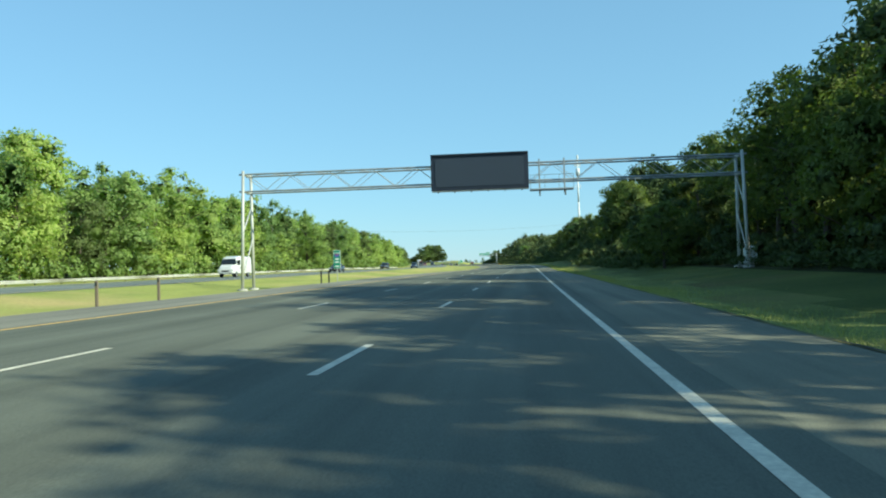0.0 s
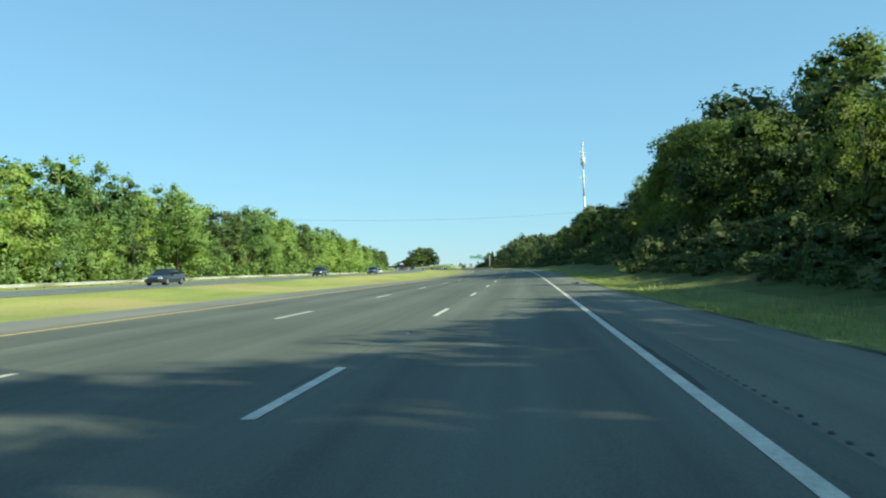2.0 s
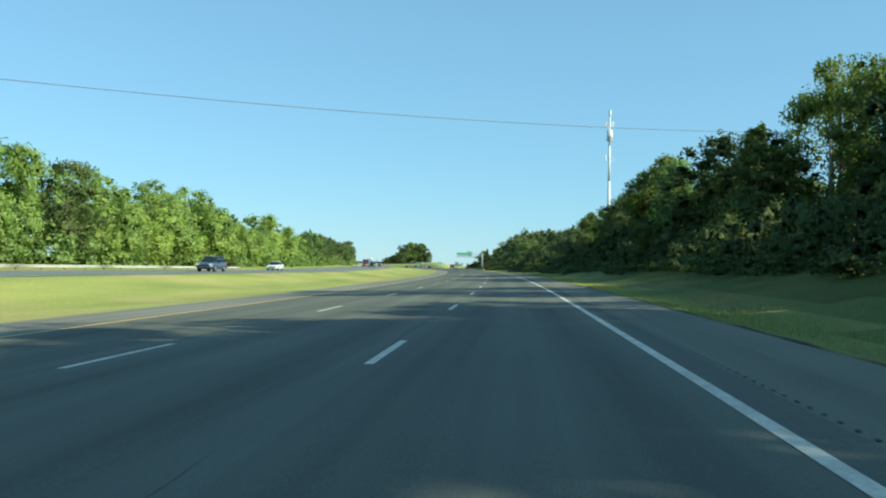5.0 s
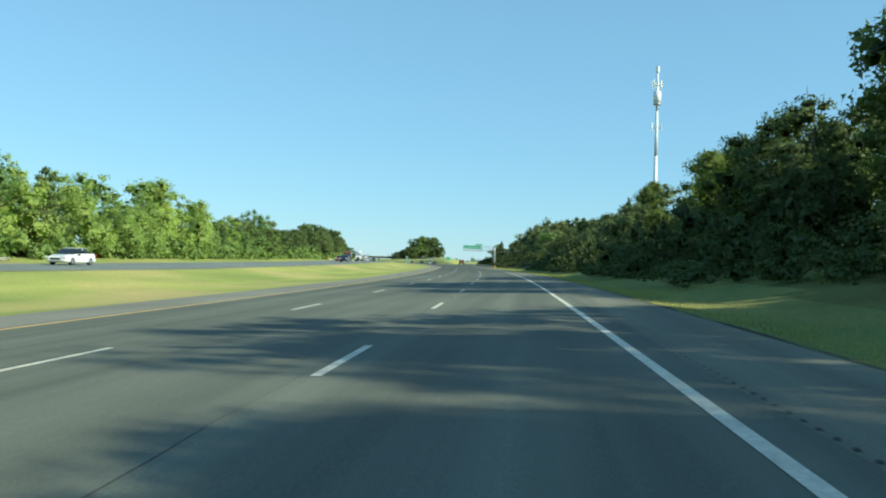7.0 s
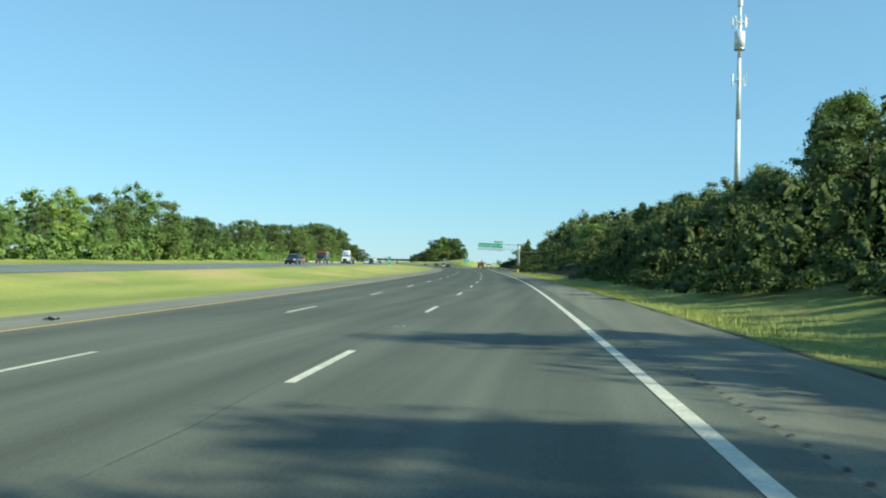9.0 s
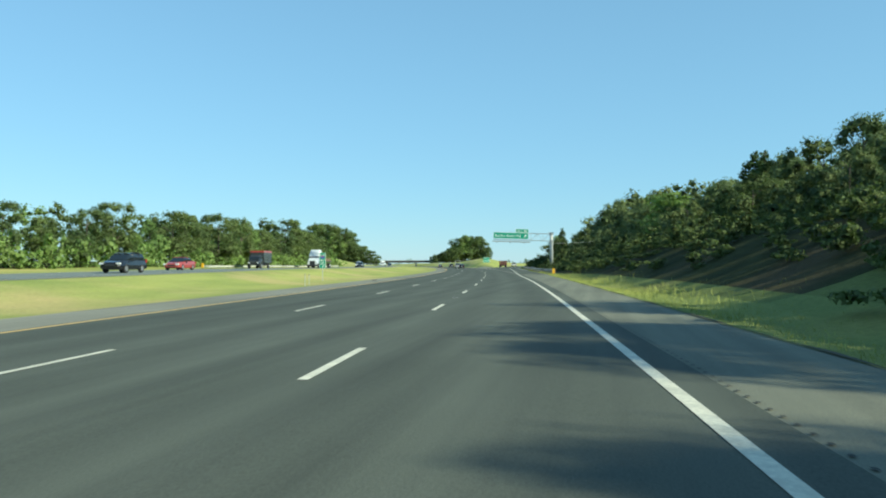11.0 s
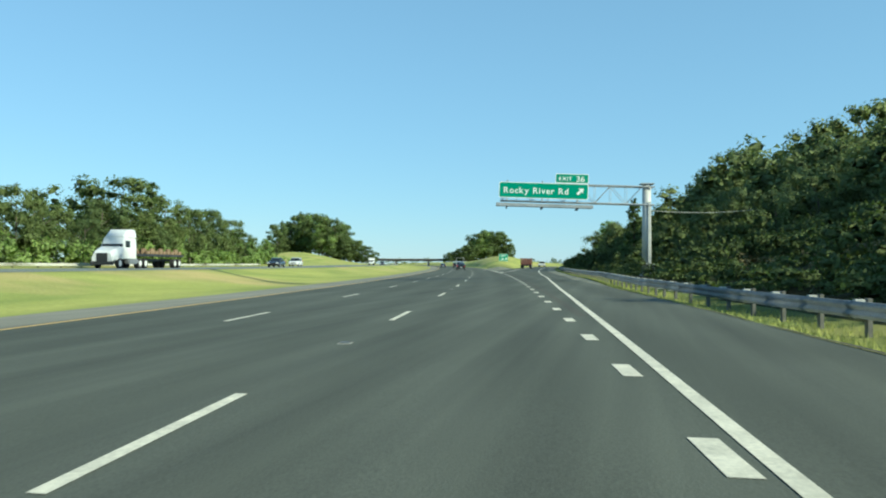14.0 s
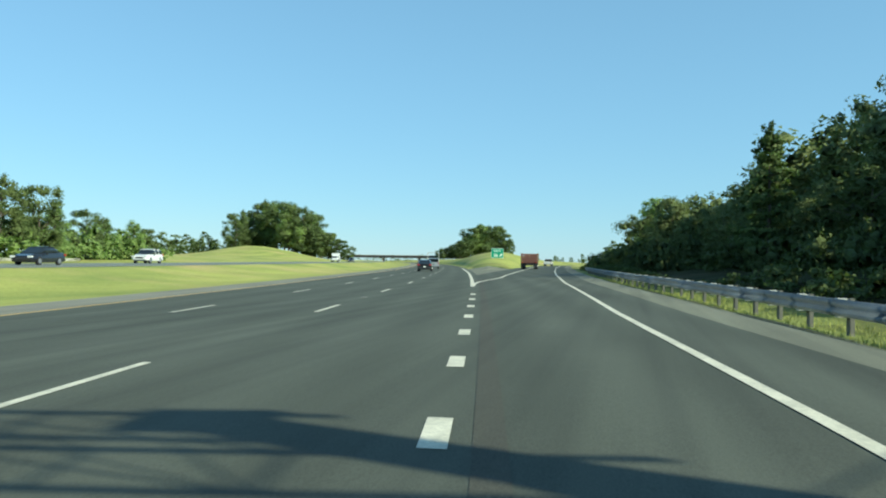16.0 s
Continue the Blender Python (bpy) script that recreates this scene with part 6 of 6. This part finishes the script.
def pickup(m, col, label, rack=True):
    g = thing("pickup_truck", label, "pickup truck", m)
    L, W = 5.8, 2.0
    h = W / 2
    part("body", loft([(-0.6, 0.40, 1.15, h, h - 0.06, 0.08), (0.9, 0.40, 1.14, h, h - 0.06, 0.08), (1.9, 0.42, 1.10, h, h - 0.1, 0.1), (2.75, 0.45, 1.0, h - 0.06, h - 0.16, 0.1), (2.9, 0.55, 0.85, h - 0.2, h - 0.26, 0.08)]), col, g)
    part("cabin_glass", loft([(-0.62, 1.1, 1.72, h - 0.1, h - 0.22, 0.05), (0.4, 1.1, 1.78, h - 0.1, h - 0.22, 0.06), (0.75, 1.1, 1.74, h - 0.1, h - 0.24, 0.05), (1.4, 1.08, 1.14, h - 0.12, h - 0.2, 0.03)]), GLASS, g, "dark tinted cab windows")
    part("roof", loft([(-0.66, 1.72, 1.78, h - 0.2, h - 0.26, 0.02), (0.4, 1.77, 1.84, h - 0.2, h - 0.26, 0.02), (0.8, 1.73, 1.78, h - 0.22, h - 0.28, 0.02)]), col, g)
    for s in (-1, 1):
        part("bed_side", box(bmesh.new(), s * h - 0.04 - (0.04 if s > 0 else -0.04), s * h + 0.04 - (0.04 if s > 0 else -0.04), -2.85, -0.62, 0.5, 1.14, 0.02), col, g)
        for y in (-1.75, 1.85):
            wheel(g, s * (h - 0.14), y, 0.40, 0.27)
    part("bed_floor", box(bmesh.new(), -h + 0.1, h - 0.1, -2.85, -0.62, 0.5, 0.62), DARK, g)
    part("tailgate", box(bmesh.new(), -h + 0.08, h - 0.08, -2.9, -2.83, 0.55, 1.14, 0.02), col, g)
    part("bumper", box(bmesh.new(), -h + 0.04, h - 0.04, -3.02, -2.86, 0.42, 0.62, 0.03), RIM, g)
    if rack:
        for s in (-1, 1):
            bm = bmesh.new()
            for y in (-2.6, -0.8):
                tube(bm, (s * (h - 0.05), y, 1.1), (s * (h - 0.05), y, 2.75), 0.035, None, 6)
            tube(bm, (s * (h - 0.05), -2.7, 2.75), (s * (h - 0.05), 1.2, 2.75), 0.035, None, 6)
            part("ladder_rack_side", bm, STEEL_PALE, g, "pale tubular rack frame")
        for y in (-2.6, -0.8):
            bm = bmesh.new()
            tube(bm, (-h + 0.05, y, 2.75), (h - 0.05, y, 2.75), 0.035, None, 6)
            part("rack_crossbar", bm, STEEL_PALE, g)
    lamps_and_plate(g, 5.8, W, 0.68, 0.92, tail_h=0.34, tail_w=0.14)
    return g


def stake_truck(m, label):
    g = thing("stake_truck", label, "truck", m)
    part("chassis", box(bmesh.new(), -0.5, 0.5, -3.2, 3.1, 0.55, 0.85, 0.02), DARK, g)
    part("cab", loft([(1.5, 0.6, 2.25, 1.05, 0.95, 0.1), (2.5, 0.6, 2.3, 1.05, 0.92, 0.12), (2.9, 0.6, 1.6, 1.02, 0.95, 0.1), (3.5, 0.65, 1.45, 0.9, 0.82, 0.1)]), TRUCK_RED, g)
    part("bed", box(bmesh.new(), -1.2, 1.2, -3.3, 1.4, 0.95, 1.12, 0.02), TRUCK_RED, g)
    for s in (-1, 1):
        for k in range(4):
            part("side_board", box(bmesh.new(), s * 1.17 - 0.03, s * 1.17 + 0.03, -3.28, 1.38, 1.2 + 0.3 * k, 1.42 + 0.3 * k, 0.008), TRUCK_RED, g)
        for y in (-3.2, -1.6, 0.0, 1.3):
            part("stake", box(bmesh.new(), s * 1.22 - 0.03, s * 1.22 + 0.03, y - 0.04, y + 0.04, 1.0, 2.42, 0.008), BED_WOOD, g)
        wheel(g, s * 0.98, 2.6, 0.48, 0.28)
        for y in (-2.2, -1.1):
            wheel(g, s * 0.95, y, 0.48, 0.46)
        part("tail_lamp", box(bmesh.new(), s * 1.0 - 0.1, s * 1.0 + 0.1, -3.34, -3.29, 0.98, 1.1), LAMP_RED, g)
        part("mud_flap", box(bmesh.new(), s * 0.95 - 0.3, s * 0.95 + 0.3, -2.95, -2.92, 0.25, 0.9), DARK, g)
    for k in range(4):
        part("tail_board", box(bmesh.new(), -1.14, 1.14, -3.3, -3.25, 1.2 + 0.3 * k, 1.42 + 0.3 * k, 0.008), TRUCK_RED, g)
    for k in range(6):
        part("load_piece", box(bmesh.new(), -1.0 + 0.34 * k, -0.74 + 0.34 * k, -2.9, 1.1, 1.14, 1.75 + 0.25 * ((k * 7) % 3), 0.03), BED_WOOD, g)
    part("windscreen", box(bmesh.new(), -0.85, 0.85, 2.72, 2.78, 1.62, 2.15, 0.01), GLASS, g)
    part("rear_window", box(bmesh.new(), -0.6, 0.6, 1.47, 1.5, 1.65, 2.1, 0.01), GLASS, g)


def van(m, label):
    g = thing("van", label, "van", m)
    h = 1.0
    part("body", loft([(-2.95, 0.42, 2.45, h, h - 0.1, 0.1), (0.6, 0.40, 2.52, h, h - 0.1, 0.12), (1.5, 0.40, 2.35, h, h - 0.14, 0.14), (2.15, 0.42, 1.55, h - 0.03, h - 0.14, 0.12), (2.85, 0.46, 1.2, h - 0.1, h - 0.2, 0.12), (2.95, 0.55, 0.95, h - 0.24, h - 0.3, 0.08)]), CAR_WHITE, g)
    part("windscreen", loft([(1.62, 1.55, 2.2, h - 0.08, h - 0.2, 0.05), (2.2, 1.46, 1.6, h - 0.1, h - 0.16, 0.03)]), GLASS, g)
    for s in (-1, 1):
        part("side_window", box(bmesh.new(), s * (h - 0.02) - 0.02, s * (h - 0.02) + 0.02, 0.75, 1.6, 1.45, 2.0, 0.01), GLASS, g)
        part("door_seam", box(bmesh.new(), s * h - 0.006, s * h + 0.006, -1.1, -1.07, 0.6, 2.2), DARK, g)
        for y in (-1.9, 1.9):
            wheel(g, s * (h - 0.13), y, 0.36)
    lamps_and_plate(g, 5.9, 2.0, 0.78, 1.1, tail_h=0.5, tail_w=0.12)


def flatbed_semi(m, label):
    g = thing("semi_truck", label, "truck", m)
    part("cab", loft([(3.2, 0.9, 3.0, 1.2, 1.15, 0.1), (5.4, 0.9, 3.1, 1.2, 1.1, 0.14), (6.0, 0.9, 2.2, 1.2, 1.08, 0.14), (7.6, 0.7, 1.75, 1.1, 0.95, 0.16), (7.9, 0.6, 1.5, 1.0, 0.85, 0.12)]), CAR_WHITE, g, "white cab with a bonnet")
    part("roof_fairing", loft([(3.2, 3.0, 3.95, 1.15, 1.0, 0.1), (4.4, 3.0, 3.9, 1.15, 1.0, 0.12), (5.4, 3.0, 3.2, 1.05, 0.9, 0.06)]), CAR_WHITE, g)
    part("windscreen", loft([(5.45, 2.15, 2.85, 1.1, 1.0, 0.05), (6.05, 2.1, 2.22, 1.08, 1.0, 0.03)]), GLASS, g)
    part("grille", box(bmesh.new(), -0.55, 0.55, 7.86, 7.94, 0.7, 1.5, 0.03), DARK, g)
    part("bumper", box(bmesh.new(), -1.15, 1.15, 7.8, 8.05, 0.35, 0.7, 0.05), DARK, g)
    part("frame", box(bmesh.new(), -0.45, 0.45, -8.6, 6.5, 0.75, 1.0), DARK, g)
    for s in (-1, 1):
        part("fuel_tank", box(bmesh.new(), s * 0.95 - 0.28, s * 0.95 + 0.28, 2.6, 4.8, 0.45, 0.95, 0.1), RIM, g)
        part("side_window", box(bmesh.new(), s * 1.19 - 0.03, s * 1.19 + 0.03, 4.6, 5.5, 2.1, 2.75, 0.01), GLASS, g)
        part("head_lamp", box(bmesh.new(), s * 0.9 - 0.15, s * 0.9 + 0.15, 7.6, 7.85, 0.95, 1.2, 0.03), LAMP_CLEAR, g)
        wheel(g, s * 1.05, 6.6, 0.51, 0.28, CAR_WHITE)
        for y in (1.0, 2.3, -6.6, -7.9):
            wheel(g, s * 0.97, y, 0.51, 0.5, CAR_WHITE)
    part("trailer_deck", box(bmesh.new(), -1.28, 1.28, -9.0, 2.9, 1.25, 1.5, 0.02), DARK, g, "dark flatbed deck")
    for k in range(9):
        y = -8.6 + 1.05 * k
        bm = bmesh.new()
        for j in range(5):
            box(bm, -1.15 + 0.46 * j, -0.95 + 0.46 * j, y, y + 0.85, 1.5, 1.85 + 0.25 * ((k + j) % 2), 0.02)
        part("strapped_load", bm, BED_WOOD, g)
    return g


def box_truck(m, label, roof=None, body=None):
    g = thing("box_truck", label, "truck", m)
    body = body or CAR_WHITE
    part("cab", loft([(1.4, 0.55, 2.1, 0.98, 0.9, 0.1), (2.3, 0.55, 2.1, 0.98, 0.86, 0.12), (2.8, 0.55, 1.35, 0.95, 0.86, 0.1), (3.4, 0.6, 1.15, 0.85, 0.75, 0.1)]), body, g)
    part("windscreen", loft([(2.35, 1.35, 1.98, 0.9, 0.8, 0.05), (2.85, 1.3, 1.42, 0.88, 0.8, 0.03)]), GLASS, g)
    part("cargo_box", box(bmesh.new(), -1.1, 1.1, -3.3, 1.3, 0.85, 2.75, 0.05), body, g)
    part("box_roof", box(bmesh.new(), -1.12, 1.12, -3.33, 1.33, 2.5, 2.82, 0.04), roof or body, g, "contrasting roof edge")
    part("chassis", box(bmesh.new(), -0.4, 0.4, -3.2, 3.0, 0.5, 0.85), DARK, g)
    for s in (-1, 1):
        part("side_window", box(bmesh.new(), s * 0.95 - 0.03, s * 0.95 + 0.03, 1.5, 2.3, 1.4, 1.95, 0.01), GLASS, g)
        part("head_lamp", box(bmesh.new(), s * 0.68 - 0.14, s * 0.68 + 0.14, 3.25, 3.42, 0.8, 0.98, 0.02), LAMP_CLEAR, g)
        for y in (-2.0, 2.5):
            wheel(g, s * 0.9, y, 0.42, 0.3)


# traffic ahead, beyond the end of the drive
sedan(road_pose(-5.6, 606), CAR_BLACK, "black saloon car in the middle lane", "traffic ahead")
pickup(road_pose(-5.4, 640), CAR_SILVER, "silver pickup truck with a pale rack frame")
suv(road_pose(-5.5, 690), CAR_DARK, "dark grey estate car on the carriageway", "traffic ahead")
sedan(road_pose(-9.3, 716), CAR_BLUE, "blue-grey saloon car in the passing lane", "traffic ahead")
stake_truck(road_pose(10.2, 628, turn=-9), "faded red stake-bed truck with a timber load")
pickup(road_pose(24.5, 708, turn=-14), CAR_WHITE, "white pickup truck on the exit ramp", False)
# traffic on the opposite carriageway
van(road_pose(-36.5, 109, turn=180), "white panel van on the opposite carriageway")
sedan(road_pose(-34.2, 150, turn=180), CAR_DARK, "dark saloon car on the opposite carriageway", "oncoming traffic")
suv(road_pose(-38.2, 222, turn=180), CAR_DARK, "dark estate car on the opposite carriageway", "oncoming traffic")
suv(road_pose(-34.3, 259, turn=180), CAR_BLUE, "blue-grey estate car on the opposite carriageway", "oncoming traffic")
sedan(road_pose(-38.4, 300, turn=180), CAR_WHITE, "white saloon car on the opposite carriageway", "oncoming traffic")
suv(road_pose(-34.4, 420, turn=180), CAR_BLACK, "black estate car on the opposite carriageway", "oncoming traffic")
sedan(road_pose(-38.2, 440, turn=180), CAR_RED, "red saloon car on the opposite carriageway", "oncoming traffic")
box_truck(road_pose(-40.0, 476, turn=180), "grey work truck with a red and white roof", CAR_RED, CAR_DARK)
flatbed_semi(road_pose(-39.5, 522.6, turn=180), "white semi truck with a loaded dark flatbed trailer")
sedan(road_pose(-35.0, 562, turn=180), CAR_BLACK, "black saloon car on the opposite carriageway", "oncoming traffic")
suv(road_pose(-38.6, 590, turn=180), CAR_WHITE, "white estate car on the opposite carriageway", "oncoming traffic")
box_truck(road_pose(-38.0, 742, turn=180), "white box truck far along the opposite carriageway")
sedan(road_pose(-34.5, 760, turn=180), CAR_DARK, "dark saloon car far along the opposite carriageway", "oncoming traffic")
